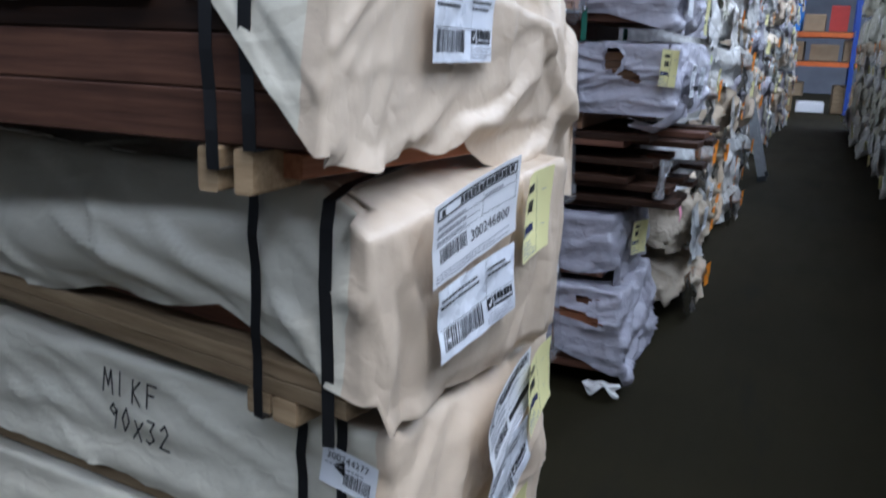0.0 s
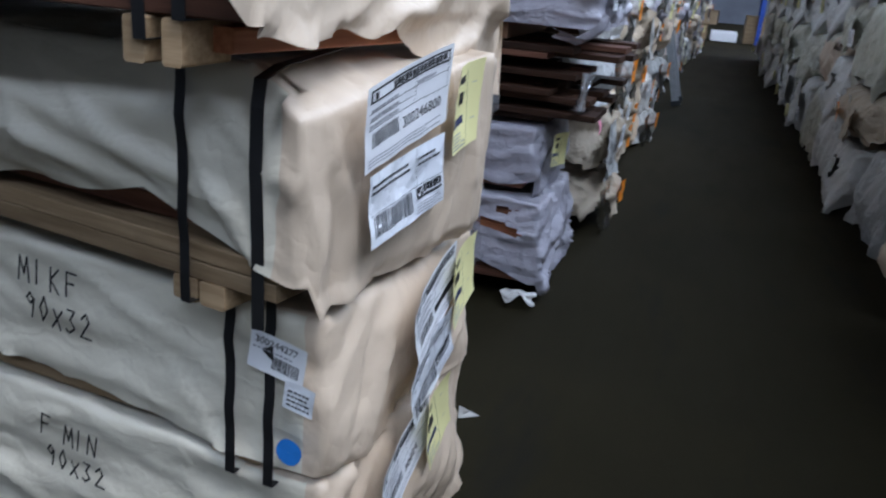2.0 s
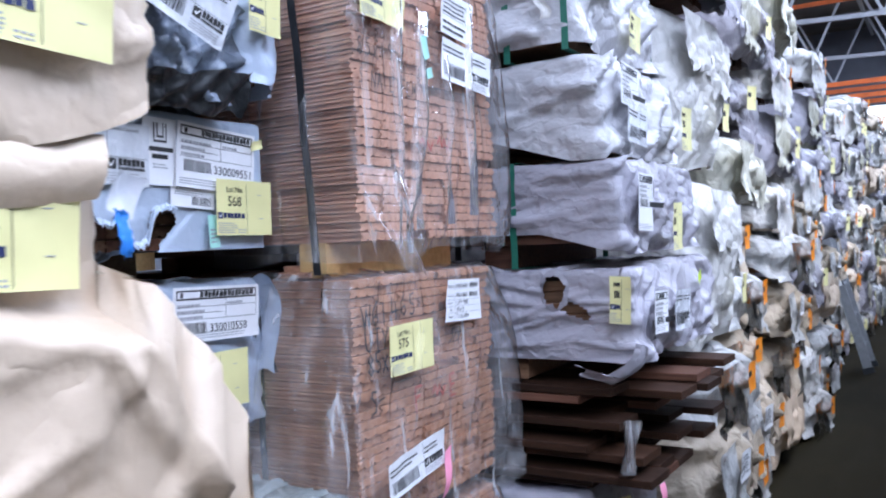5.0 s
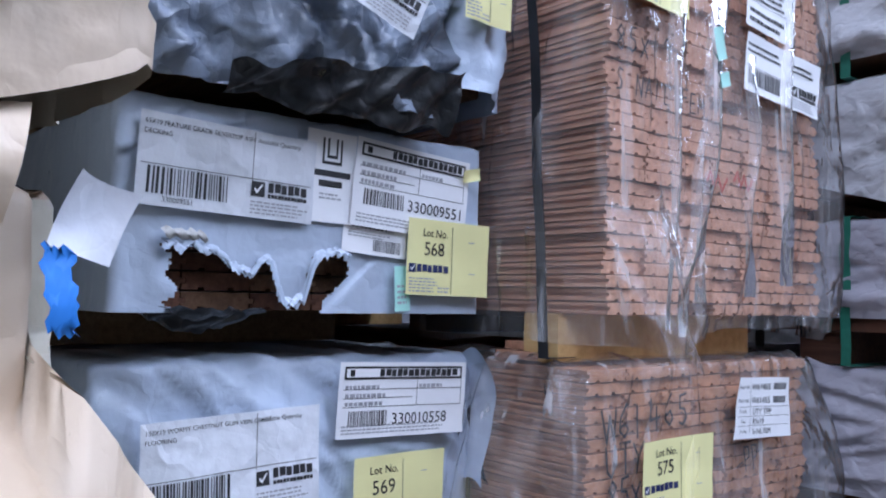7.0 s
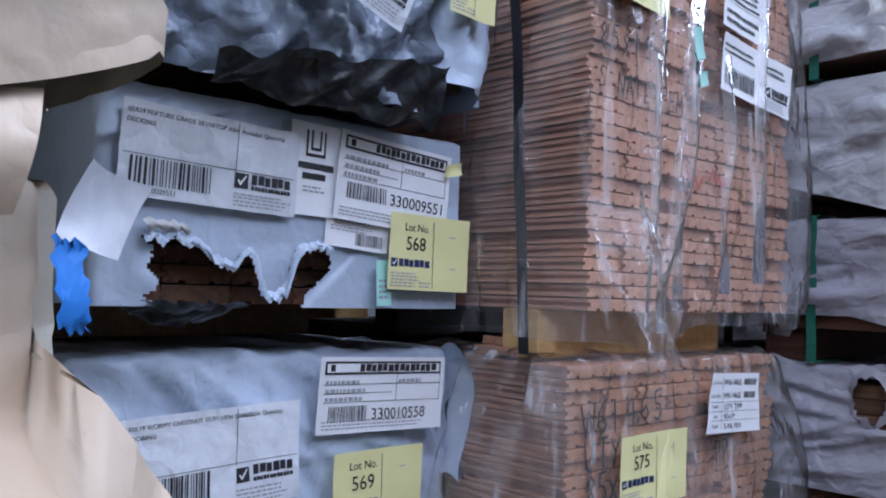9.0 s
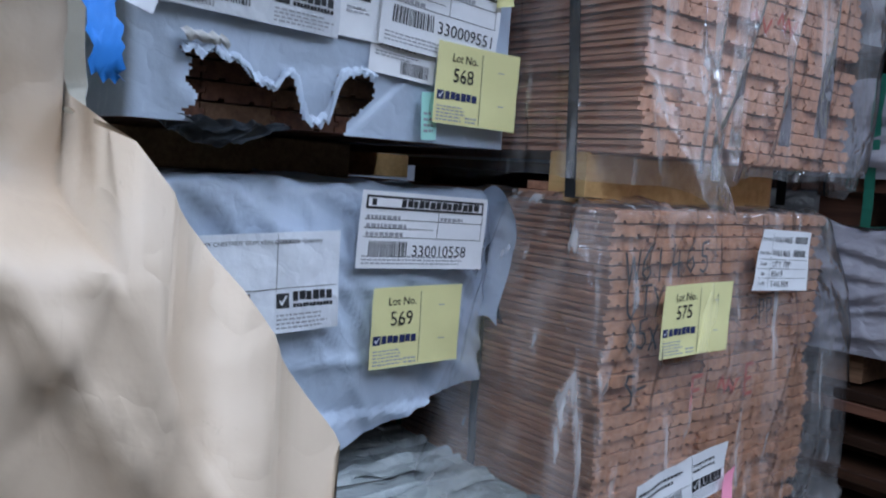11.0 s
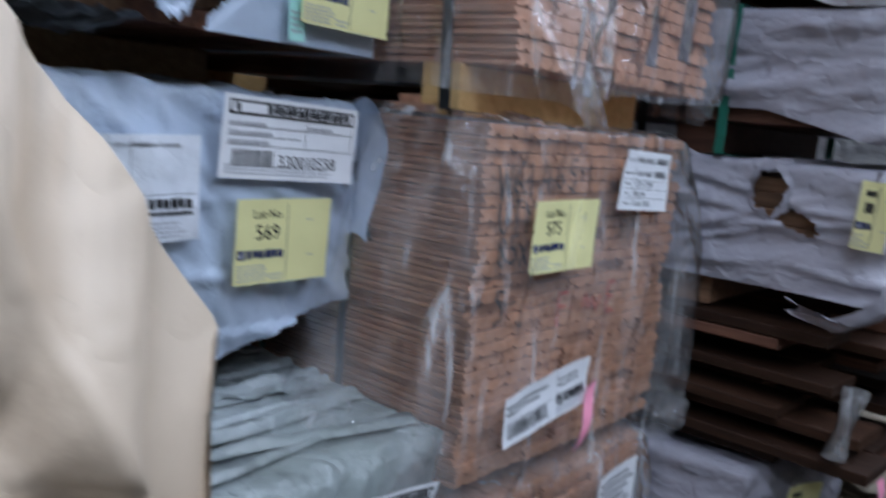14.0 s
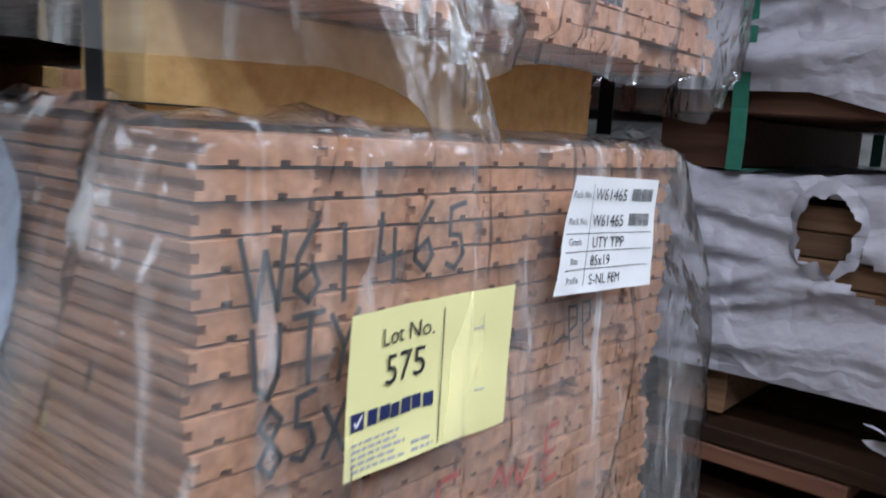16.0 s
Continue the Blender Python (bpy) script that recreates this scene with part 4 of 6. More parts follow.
runner(a2, -0.122, 0.10, -0.052, 0.001, TIMBER, 0.026, 0.0)
runner(a2, -1.5, 0.5, -0.052, 0.001, PINE, 0.07, 0.02)
plank = empty("loose_board", pose(-0.825, 1.455, 1.0445, 0, 0, 79), "orange-red hardwood board lying between two packs", "board")
solid("board", lambda v, f: bevel_box(v, f, (0.0, 0.0, 0), (0.42, 0.08, 0.030), 0.003), CEDAR, plank)


def hem_a3(x, y):
    if y < 0.02:
        if x > -0.27:
            return lerp(0.03, 0.115, (-x - 0.01) / 0.26)
        return 0.108 + 0.008 * math.sin(x * 21) - 0.055 * min(1, (-x - 0.27) / 0.5)
    if x > -0.001:
        return -0.015
    return 0.02


def slack_a3(x, y, s, p):
    droop = -0.050 * max(0, 1 + x / 0.10) * max(0, 2 * s - 1) * max(0, 1 - y / 0.5)
    if x > -0.04:
        saw = (y * 13 + s * 0.5 + 0.3 * noise.noise(Vector((y * 5, s * 2, 6)))) % 1
        return (0.022 * (saw / 0.3 if saw < 0.3 else (1 - saw) / 0.7) * (1 - 0.6 * s) * max(0.15, 1 - y / 0.25), 0.0, droop)
    if y < 0.05:
        return (0, 0.05 * max(0, s - 0.25) ** 1.3 - 0.012 * math.sin(math.pi * s) - 0.045 * math.sin(math.pi * s) * max(0, min(1, (-x - 0.19) / 0.3)) - 0.006 * math.sin((p.z + 0.30 * p.x) * 95) * min(1, -x * 4) * (0.5 + noise.noise(Vector((p.x * 3, p.z * 9, 2)))), droop)
    return (0, 0, droop)


a3 = pack("cream film-wrapped hardwood pack strapped with black bands", pose(-0.760, 1.492, 0.725, 0, 0, -11))
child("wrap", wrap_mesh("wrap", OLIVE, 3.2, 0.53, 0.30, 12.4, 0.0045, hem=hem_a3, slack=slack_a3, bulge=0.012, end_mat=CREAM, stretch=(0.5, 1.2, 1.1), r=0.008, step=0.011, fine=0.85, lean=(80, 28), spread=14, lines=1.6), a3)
stack_boards(a3, [REDWOOD], 3.1, 0.052, 0.056, 5, 7, 0.093, 0.032, 0.0, rnd)
stack_boards(a3, [TIMBER], 3.1, 0.001, 0.0, 5, 2, 0.104, 0.027, 0.0, rnd)
for o in [c for c in a3.children if c.name.startswith("board")]:
    o.location.x -= 0.11 if o.location.z > 0.19 else 0.03
pack_label(a3, frame_end(0.040, 0.085, 0.172, 13, 6, 0), "300246800", 0.215, 0.12, 51, 0.006)
auction_label(a3, frame_end(0.038, 0.115, 0.06, 10, 0), 0.20, 0.11, 52)
lot_card(a3, frame_end(0.036, 0.325, 0.160, 8, 2, 6), "", 0.10, 0.135, seed=53, curl=0.012)
strap(a3, -0.178, 0.53, 0.30, STRAP, -0.03, 0.004, off=0.016)
sv, sf = [], []
ribbon(sv, sf, [(-0.052, -0.008, -0.04), (-0.052, -0.010, 0.08), (-0.055, -0.012, 0.18), (-0.055, -0.010, 0.255), (-0.060, 0.002, 0.289), (-0.068, 0.05, 0.302), (-0.083, 0.21, 0.318), (-0.092, 0.33, 0.326), (-0.10, 0.48, 0.320)], (1, 0.25, 0), 0.018)
child("strap", mesh_of("strap", sv, sf, STRAP), a3)
solid("strap_clip", lambda v, f: box(v, f, (-0.189, -0.022, 0.298), (-0.167, -0.006, 0.312)), STEEL, a3, "bright steel strap clip")
for x in (-0.19, -0.14, -1.5):
    runner(a3, x, 0.10 if x > -1 else 0.5, -0.036, -0.0005, TIMBER, 0.045, 0.0)


def slack_side(amp, k):
    def fn(x, y, s, p):
        if y < 0.05 and x < -0.03:
            return (0, -amp * math.sin((p.z - 0.14 * p.x) * k + 2 * noise.noise(Vector((p.x * 2, p.z * 6, k)))) * (0.35 + abs(noise.noise(Vector((p.x * 2.2, p.z * 4, 3))))), 0)
        if x > -0.02:
            return (0.02 * math.sin(y * 15 + s * 4) * (1 - s), 0, 0)
        return (0, 0, 0)
    return fn


def hem_a4(x, y):
    if y < 0.02:
        if x > -0.2:
            return 0.0
        return lerp(0.0, 0.036, (-x - 0.2) / 0.35) + 0.008 * math.sin(x * 60) * noise.noise(Vector((x * 9, 1, 4)))
    return -0.01


a4 = pack("cream film-wrapped timber pack with black marker writing", pose(-0.750, 1.56, 0.432, 0, 0, -6))
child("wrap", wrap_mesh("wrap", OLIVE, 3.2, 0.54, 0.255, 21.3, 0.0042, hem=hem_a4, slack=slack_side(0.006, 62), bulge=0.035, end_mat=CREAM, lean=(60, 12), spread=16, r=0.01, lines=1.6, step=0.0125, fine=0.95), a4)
stack_boards(a4, [REDWOOD, TIMBER], 3.1, 0.016, 0.0, 5, 7, 0.105, 0.034, 0.0, rnd)
for o in [c for c in a4.children if c.name.startswith("board")]:
    o.location.x -= 0.03
handwriting(a4, frame_side(-0.56, -0.020, 0.195, -4), "MIKF", 0.042, MARKER, 0.004, 0.8)
handwriting(a4, frame_side(-0.55, -0.020, 0.135, -6), "90X32", 0.042, MARKER, 0.004, 0.7)
paper(a4, "side_label", frame_side(-0.112, -0.017, 0.165, -9), 0.095, 0.062, PAPER, [("text", "300244277", 0.008, 0.044, 0.016, INK), ("code", 0.04, 0.010, 0.045, 0.02), ("fine", 0.006, 0.034, 0.07, 0.006, 1)], "small white side label with a bar code", 0.002, 0.001, 61)
paper(a4, "side_label", frame_side(-0.050, -0.018, 0.115, -8), 0.05, 0.045, POUCH, [("fine", 0.006, 0.006, 0.04, 0.03, 4, INK)], "small white side sticker", 0.002, 0.001, 62)
child("blue_mark", sheet_mesh("blue_mark", SPRAY, lambda u, v: (-0.035 + 0.018 * (0.02 + 1.2 * v) * math.cos(u * 6.283) * (1 + 0.08 * math.sin(u * 12.566)), -0.0215, 0.045 + 0.018 * (0.02 + 1.2 * v) * math.sin(u * 6.283)), 16, 3), a4, "blue spray paint dot")
strap(a4, -0.145, 0.54, 0.255, STRAP, -0.03, 0.0, off=0.015)
strap(a4, -0.075, 0.54, 0.255, STRAP, -0.03, 0.0, off=0.016)
pack_label(a4, frame_end(0.058, 0.20, 0.115, 24, 0, 4), "", 0.19, 0.115, 63, 0.01)
auction_label(a4, frame_end(0.060, 0.20, 0.0, 24, 0, 4), 0.19, 0.11, 64, curl=0.01)
lot_card(a4, frame_end(0.055, 0.345, 0.125, 18, 0, 6), "", 0.12, 0.135, seed=65, curl=0.012)
for x in (-0.17, -0.12, -1.5):
    runner(a4, x, 0.10 if x > -1 else 0.5, -0.012, -0.0005, TIMBER, 0.04, 0.0)

a5 = pack("cream film-wrapped timber pack near the floor", pose(-0.745, 1.565, 0.14, 0, 0, -6))
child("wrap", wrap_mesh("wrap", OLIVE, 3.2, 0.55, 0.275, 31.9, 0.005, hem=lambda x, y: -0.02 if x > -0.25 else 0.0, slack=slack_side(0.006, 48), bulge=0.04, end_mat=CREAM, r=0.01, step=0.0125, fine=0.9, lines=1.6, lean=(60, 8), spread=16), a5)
stack_boards(a5, [REDWOOD, TIMBER], 3.1, 0.016, 0.0, 5, 7, 0.105, 0.036, 0.0, rnd)
for o in [c for c in a5.children if c.name.startswith("board")]:
    o.location.x -= 0.03
handwriting(a5, frame_side(-0.55, -0.020, 0.205, -6), "F MIN", 0.038, MARKER, 0.004, 0.7)
handwriting(a5, frame_side(-0.54, -0.020, 0.148, -6), "90X32", 0.038, MARKER, 0.004, 0.72)
pack_label(a5, frame_end(0.062, 0.10, 0.16, 22, 0, 4), "30024", 0.20, 0.115, 66, 0.01)
lot_card(a5, frame_end(0.062, 0.255, 0.18, 22, 0, 6), "", 0.12, 0.135, seed=67, curl=0.012)
child("torn_corner", sheet_mesh("torn_corner", WHITE, lambda u, v: (0.02 + 0.03 * u, 0.50 + 0.05 * u, 0.15 + 0.03 * v * (1 - u) - 0.01 * u), 6, 4), a5)
for x in (-0.2, -1.5, -2.6):
    runner(a5, x, 0.5, -0.14, -0.001, TIMBER, 0.09, 0.02)

# ---- stack B: blue-grey wrapped packs, set back ----
rnd = random.Random(23)


def hem_569(x, y):
    if x > -0.3:
        return 0.02 - 0.16 * max(0, 1 - y / 0.55)
    return 0.0


def tear_top(y):
    """Height of the torn film's lower edge along the end of the pack."""
    z = 0.078 + jag(y * 60, 0.006) + jag(y * 170, 0.003)
    z -= 0.030 * math.exp(-((y - 0.155) / 0.030) ** 2)
    z -= 0.064 * math.exp(-((y - 0.222) / 0.026) ** 4)
    return max(z, 0.012 + jag(y * 140, 0.004))


def hole_568(face, x, y, s):
    """The torn gap low in the end of the sheet, open to its foot."""
    if face != "end":
        return False
    z = s * 0.25
    lo, hi = 0.066 + jag(z * 60, 0.012) - 0.1 * max(0, z - 0.06), 0.305 + jag(z * 55 + 9, 0.012) - 0.9 * max(0, 0.045 - z)
    return lo < y < hi and z < tear_top(y)


b2 = pack("blue-grey film-wrapped decking pack with a torn lower edge", pose(-1.195, 2.218, 1.332, 0, 0, 1.5))
child("wrap", wrap_mesh("wrap", BLUE, 2.6, 0.548, 0.25, 40.2, 0.0035, hole=hole_568, step=0.0034, fine=0.12, bulge=0.006, r=0.012, lines=0.3), b2)
stack_boards(b2, [REDWOOD, BROWN], 2.5, 0.004, 0.003, 6, 10, 0.09, 0.0235, 0.0, rnd, True)
for o in [c for c in b2.children if c.name.startswith("board")]:
    o.location.x -= 0.03


def torn_lip(u, v):
    """The ragged lip of the tear, curled outwards."""
    y = 0.055 + 0.250 * u
    return (0.0085 + 0.005 * math.sin(v * 2.2) + 0.003 * noise.noise(Vector((y * 40, v * 3, 1))), y + 0.003 * math.sin(v * 8 + y * 50), tear_top(y) + 0.007 - v * (0.012 + jag(y * 120, 0.006)))


child("torn_film", sheet_mesh("torn_film", BLUE, torn_lip, 130, 5), b2, "ragged torn lip of film")
child("torn_film", sheet_mesh("torn_film", WHITE, lambda u, v: (0.012 + 0.006 * math.sin(v * 3), 0.058 + 0.05 * u - 0.012 * v, 0.084 + jag(u * 7, 0.004) + 0.012 * v), 14, 4), b2, "pale curled edge of the tear")
child("liner", sheet_mesh("liner", BLACK, lambda u, v: (0.012 - 0.03 * v + 0.012 * noise.noise(Vector((u * 6, v * 2, 3))), 0.05 + 0.13 * u + 0.012 * math.sin(v * 5), 0.006 - 0.022 * v * (0.35 + math.sin(3.0 * u)) + jag(u * 8, 0.004)), 30, 8), b2, "black inner face of the film hanging below the pack")
auction_label(b2, frame_end(0.014, 0.018, 0.120, -2), 0.225, 0.105, 71, ("65X19 FEATURE GRADE SILVERTOP ASH", "DECKING"), "330009551", 0.003)
paper(b2, "certificate_label", frame_end(0.012, 0.232, 0.118, -1.5), 0.075, 0.118, PAPER, [("bar", "emblem", 0.024, 0.075, 0.03, 0.034, INK), ("bar", "emblem_gap", 0.027, 0.079, 0.024, 0.030, PAPER, 0.0011), ("bar", "emblem", 0.031, 0.083, 0.016, 0.026, INK, 0.0015), ("bar", "emblem_gap", 0.034, 0.087, 0.010, 0.022, PAPER, 0.0019), ("bar", "logo_bar", 0.008, 0.059, 0.06, 0.008, INK), ("bar", "logo_bar", 0.02, 0.046, 0.036, 0.008, INK), ("fine", 0.022, 0.03, 0.034, 0.01, 2)], "white certificate sticker with a shield emblem", 0.002, 0.001, 72)
pack_label(b2, frame_end(0.016, 0.300, 0.117, -4), "330009551", 0.20, 0.118, 73, 0.003)
paper(b2, "small_label", frame_end(0.010, 0.292, 0.082, -4), 0.105, 0.05, PAPER, [("text", "330009551", 0.012, 0.034, 0.0135, INK), ("code", 0.05, 0.005, 0.045, 0.016), ("fine", 0.008, 0.022, 0.07, 0.008, 2)], "small white numbered label", 0.002, 0.001, 74)
lot_card(b2, frame_end(0.019, 0.392, 0.027, -1), "568", 0.152, 0.106, seed=75, curl=0.003)
paper(b2, "mint_tag", frame_end(0.013, 0.380, 0.003, 3), 0.026, 0.062, MINT, [("fine", 0.004, 0.01, 0.016, 0.03, 4)], "small mint-green tag", 0.001, 0.001, 76)
paper(b2, "yellow_scrap", frame_end(0.020, 0.492, 0.19, 12), 0.035, 0.018, YELLOW, [], "torn scrap of yellow card", 0.006, 0.003, 77)
runner(b2, -0.4, 0.5, -0.058, 0.001, TIMBER, 0.07, 0.03)
runner(b2, -1.7, 0.5, -0.058, 0.001, TIMBER, 0.07, 0.03)

b3 = pack("blue-grey film-wrapped flooring pack with sagging film", pose(-1.262, 2.22, 0.955, 0, 0, 1))
child("wrap", wrap_mesh("wrap", BLUE, 2.6, 0.586, 0.315, 47.5, 0.0036, hem=hem_569, stretch=(1, 0.75, 1.2), step=0.006, fine=0.24, bulge=0.02, r=0.014,
                        lines=2.2, lean=(-38, 0), spread=24, slack=lambda x, y, s, p: (0.030 * (abs((9 * (p.z * 0.85 + p.y * 0.55 + 0.05 * noise.noise(Vector((p.y * 4, p.z * 4, 1))))) % 1 - 0.5) - 0.2) * min(1, max(0, 1.1 - 1.7 * s)) if x > -0.01 else 0, 0, 0)), b3)
stack_boards(b3, [REDWOOD], 2.5, 0.006, 0.045, 4, 13, 0.138, 0.02, 0.0, rnd)
for o in [c for c in b3.children if c.name.startswith("board")]:
    o.location.x -= 0.03
auction_label(b3, frame_end(0.043, 0.05, 0.125, 2), 0.235, 0.125, 81, ("130X19 WORMY CHESTNUT GUM VEIN GRADE", "FLOORING"), "330010558", 0.003)
pack_label(b3, frame_end(0.036, 0.312, 0.207, -2), "330010558", 0.225, 0.104, 82, 0.004)
lot_card(b3, frame_end(0.040, 0.340, 0.068, 0), "569", 0.158, 0.112, seed=83, curl=0.003)
child("loose_film", sheet_mesh("loose_film", BLUE, lambda u, v: (0.050 - 0.09 * u + 0.010 * math.sin(v * 6), 0.566 + 0.020 * math.sin(3.1 * v) + 0.005 * abs(math.sin(v * 7 + u * 3)), 0.312 - 0.20 * v + 0.012 * math.sin(u * 5)), 8, 16), b3, "crinkled corner fold of film")
child("liner", sheet_mesh("liner", BLACK, lambda u, v: (0.034 - 0.08 * u, 0.596 + 0.010 * math.sin(v * 7 + 1) * (1 - u), 0.205 - 0.12 * v + 0.02 * u), 8, 14), b3, "black inner face of the torn film")
runner(b3, -0.7, 0.5, -0.06, 0.03, TIMBER, 0.09, 0.03)
runner(b3, -1.9, 0.5, -0.06, 0.03, TIMBER, 0.09, 0.03)

b4 = pack("weathered silver film-wrapped timber pack jutting into the aisle", pose(-1.055, 2.19, 0.535, 0, 3, 1))
child("wrap", wrap_mesh("wrap", SILVER, 2.8, 0.615, 0.30, 55.1, 0.007, stretch=(0.4, 1.4, 1), step=0.012, fine=0.7, bulge=0.02, r=0.03), b4)
stack_boards(b4, [BROWN], 2.7, 0.01, 0.004, 5, 8, 0.118, 0.034, 0.0, rnd)
for o in [c for c in b4.children if c.name.startswith("board")]:
    o.location.x -= 0.04
pack_label(b4, frame_end(0.036, 0.30, 0.165, -4, 6), "330004446", 0.23, 0.12, 91, 0.006)
lot_card(b4, frame_end(0.042, 0.12, 0.15, 8, 6), "570", 0.17, 0.14, seed=92)
for k in range(12):
    child("film_fold", sheet_mesh("film_fold", SILVER, lambda u, v: (-0.05 - 0.042 * k - (0.014 + 0.008 * (k % 3)) * v + 0.016 * math.sin(u * 5 + k * 2.4) + 0.05 * (k % 2) * u, 0.03 + 0.55 * u, 0.306 + (0.010 + 0.004 * (k % 3)) * math.sin(3.14 * v) * (0.5 + abs(noise.noise(Vector((u * 6, k * 3.1, 2)))))), 34, 5), b4, "raised weathered fold of film")
strap(b4, -0.42, 0.615, 0.30, GREEN, 0.0, 0.0, 0.014)
child("tape", sheet_mesh("tape", SILVER, lambda u, v: (-0.33 + 0.05 * v + 0.1 * u, 0.1 + 0.45 * u, 0.312 + 0.004 * math.sin(u * 40)), 30, 3), b4)
b5 = pack("grey film-wrapped timber pack low in the stack", pose(-1.10, 2.20, 0.11, 0, 0, 0))
child("wrap", wrap_mesh("wrap", BLUE, 2.8, 0.60, 0.33, 58.3, 0.008, step=0.02, fine=0.5, r=0.03), b5)
stack_boards(b5, [BROWN], 2.7, 0.01, 0.004, 5, 8, 0.115, 0.038, 0.0, rnd)
for o in [c for c in b5.children if c.name.startswith("board")]:
    o.location.x -= 0.05
for x in (-0.3, -1.6):
    runner(b5, x, 0.55, -0.11, 0.002, TIMBER, 0.09, 0.02)
    runner(b4, x, 0.55, -0.095, 0.002, TIMBER, 0.09, 0.02)


def slack_b1(x, y, s, p):
    q = Vector((p.x * 6, p.y * 6, p.z * 6 + 4))
    return (0.03 * abs(noise.noise(q)) + 0.05 * (1 - s) * abs(noise.noise(q * 1.7)) if x > -0.06 else 0, 0.012 * noise.noise(q * 2), -0.02 * (1 - s) * (1 if x > -0.2 else 0))


b1 = pack("timber pack in crumpled black-backed blue-grey film", pose(-1.165, 2.215, 1.615, 0, 0, 0))
child("wrap", wrap_mesh("wrap", SLATE, 2.6, 0.435, 0.26, 61.7, 0.011, slack=slack_b1, step=0.008, fine=0.3, bulge=0.01, r=0.03, lines=2.0, lean=(40, 10), spread=60), b1)
stack_boards(b1, [BROWN], 2.5, 0.015, 0.004, 4, 6, 0.1, 0.036, 0.0, rnd)
for o in [c for c in b1.children if c.name.startswith("board")]:
    o.location.x -= 0.06
child("liner", sheet_mesh("liner", BLACK, lambda u, v: (0.050 - 0.035 * v + 0.016 * abs(noise.noise(Vector((u * 6 + v, v * 2, 9)))) + 0.012 * abs((u * 5.3 + v * 1.4) % 1 - 0.5), 0.10 + 0.335 * u, -0.016 + 0.065 * (0.15 + 0.85 * u) * (1 - v) - 0.02 * v + jag(u * 5 + v, 0.012)), 50, 18), b1, "crumpled black inner face of the film")
auction_label(b1, frame_end(0.086, 0.13, 0.125, -20, 6), 0.20, 0.11, 95, (), "", 0.008)
runner(b1, -0.5, 0.4, -0.03, 0.002, TIMBER, 0.07, 0.02)
runner(b1, -1.6, 0.4, -0.03, 0.002, TIMBER, 0.07, 0.02)
b1b = pack("narrow blue-grey film-wrapped bundle with a lot card", pose(-1.175, 2.655, 1.655, 0, 0, 0))
child("wrap", wrap_mesh("wrap", BLUE, 2.4, 0.115, 0.26, 66.7, 0.008, step=0.011, fine=0.3, r=0.02, slack=lambda x, y, s, p: (0.03 * (1 - s) * abs(math.sin(y * 30)), 0, -0.02 * (1 - s) * y / 0.1)), b1b)
stack_boards(b1b, [BROWN], 2.3, 0.008, 0.004, 1, 6, 0.1, 0.036, 0.0, rnd)
for o in [c for c in b1b.children if c.name.startswith("board")]:
    o.location.x -= 0.04
lot_card(b1b, frame_end(0.05, 0.0, 0.085, -2), "", 0.085, 0.12, seed=96)
runner(b1b, -0.5, 0.1, -0.07, 0.002, TIMBER, 0.07, 0.008)
runner(b1b, -1.6, 0.1, -0.07, 0.002, TIMBER, 0.07, 0.008)

# ---- stack C: flooring boards in clear film ----
rnd = random.Random(37)


def clear_cover(parent, w, h, seed, lo=-0.03, mat=None, spread=0.02, pinch=None, near=0.03, far=0.05):
    """Loose clear film over the front of a pack: folds, billows at both corners, and a gathered foot if pinch gives its middle."""
    def slack(x, y, s, p):
        q = Vector((y * 5 + seed, s * 1.6, seed))
        fold = (0.020 * abs(noise.noise(q)) + 0.012 * abs(noise.noise(q * 2.4))) * (1.25 - s)
        belly = math.sin(math.pi * min(1, 0.12 + s * 0.88)) ** 0.8
        if x > -0.03:
            out = fold + 0.002
            sx = spread * (1 - s)
            edge = far * belly * max(0, (y / w - 0.8) / 0.2) - near * (1 - s) * max(0, (0.16 - y / w) / 0.16)
            g = max(0, 1 - s / 0.32) * math.exp(-((y - pinch) / 0.15) ** 2) if pinch else 0
            pull = (pinch - y) * 0.75 * max(0, 1 - s / 0.22) * math.exp(-((y - pinch) / 0.2) ** 2) if pinch else 0
            return (out + sx * 0.3 + 0.06 * g + 0.012 * g * math.sin(y * 70), sx * (2 * y / w - 1) * 2.2 + edge + pull, 0)
        if y < w / 2:
            k = math.exp(-((x + 0.13) / 0.12) ** 2)
            return (0, -(0.012 + 0.03 * abs(noise.noise(Vector((x * 7 + seed, s * 2, 1)))) * (1.3 - s) + spread * (1 - s) + near * (1 - s) * (0.6 + k)), 0.004 if s > 0.99 else 0)
        return (0, 0.012 + far * belly + 0.03 * abs(noise.noise(Vector((x * 7 + seed, s * 2, 1)))) * (1.3 - s) + spread * (1 - s), 0.004 if s > 0.99 else 0)

    def hem(x, y):
        base = lo + 0.02 * noise.noise(Vector((x * 5, y * 8, seed)))
        if pinch and x > -0.02:
            base += 0.02 - 0.06 * math.exp(-((y - pinch) / 0.09) ** 2)
        return base
    me = wrap_mesh("clear_wrap", mat or CLEAR, 0.36, w, h, seed, 0.0055, hem=hem, slack=slack, step=0.0075, fine=0.33, bulge=0.006, r=0.012, lines=0.9, lean=(86, 82), spread=11, stretch=(1, 1, 0.3))
    ob = child("clear_wrap", me, parent, "loose clear plastic film")
    ob.visible_shadow = False
    return ob


def flooring_pack(label, xf, y0, z0, rows, timber, turn=0.0):
    p = pack(label, pose(xf, y0, z0, 0, 0, turn))
    stack_boards(p, [timber], 2.4, 0.004, 0.0, 7, rows, 0.0835, 0.0192, 0.006, rnd, True, 0.005)
    return p


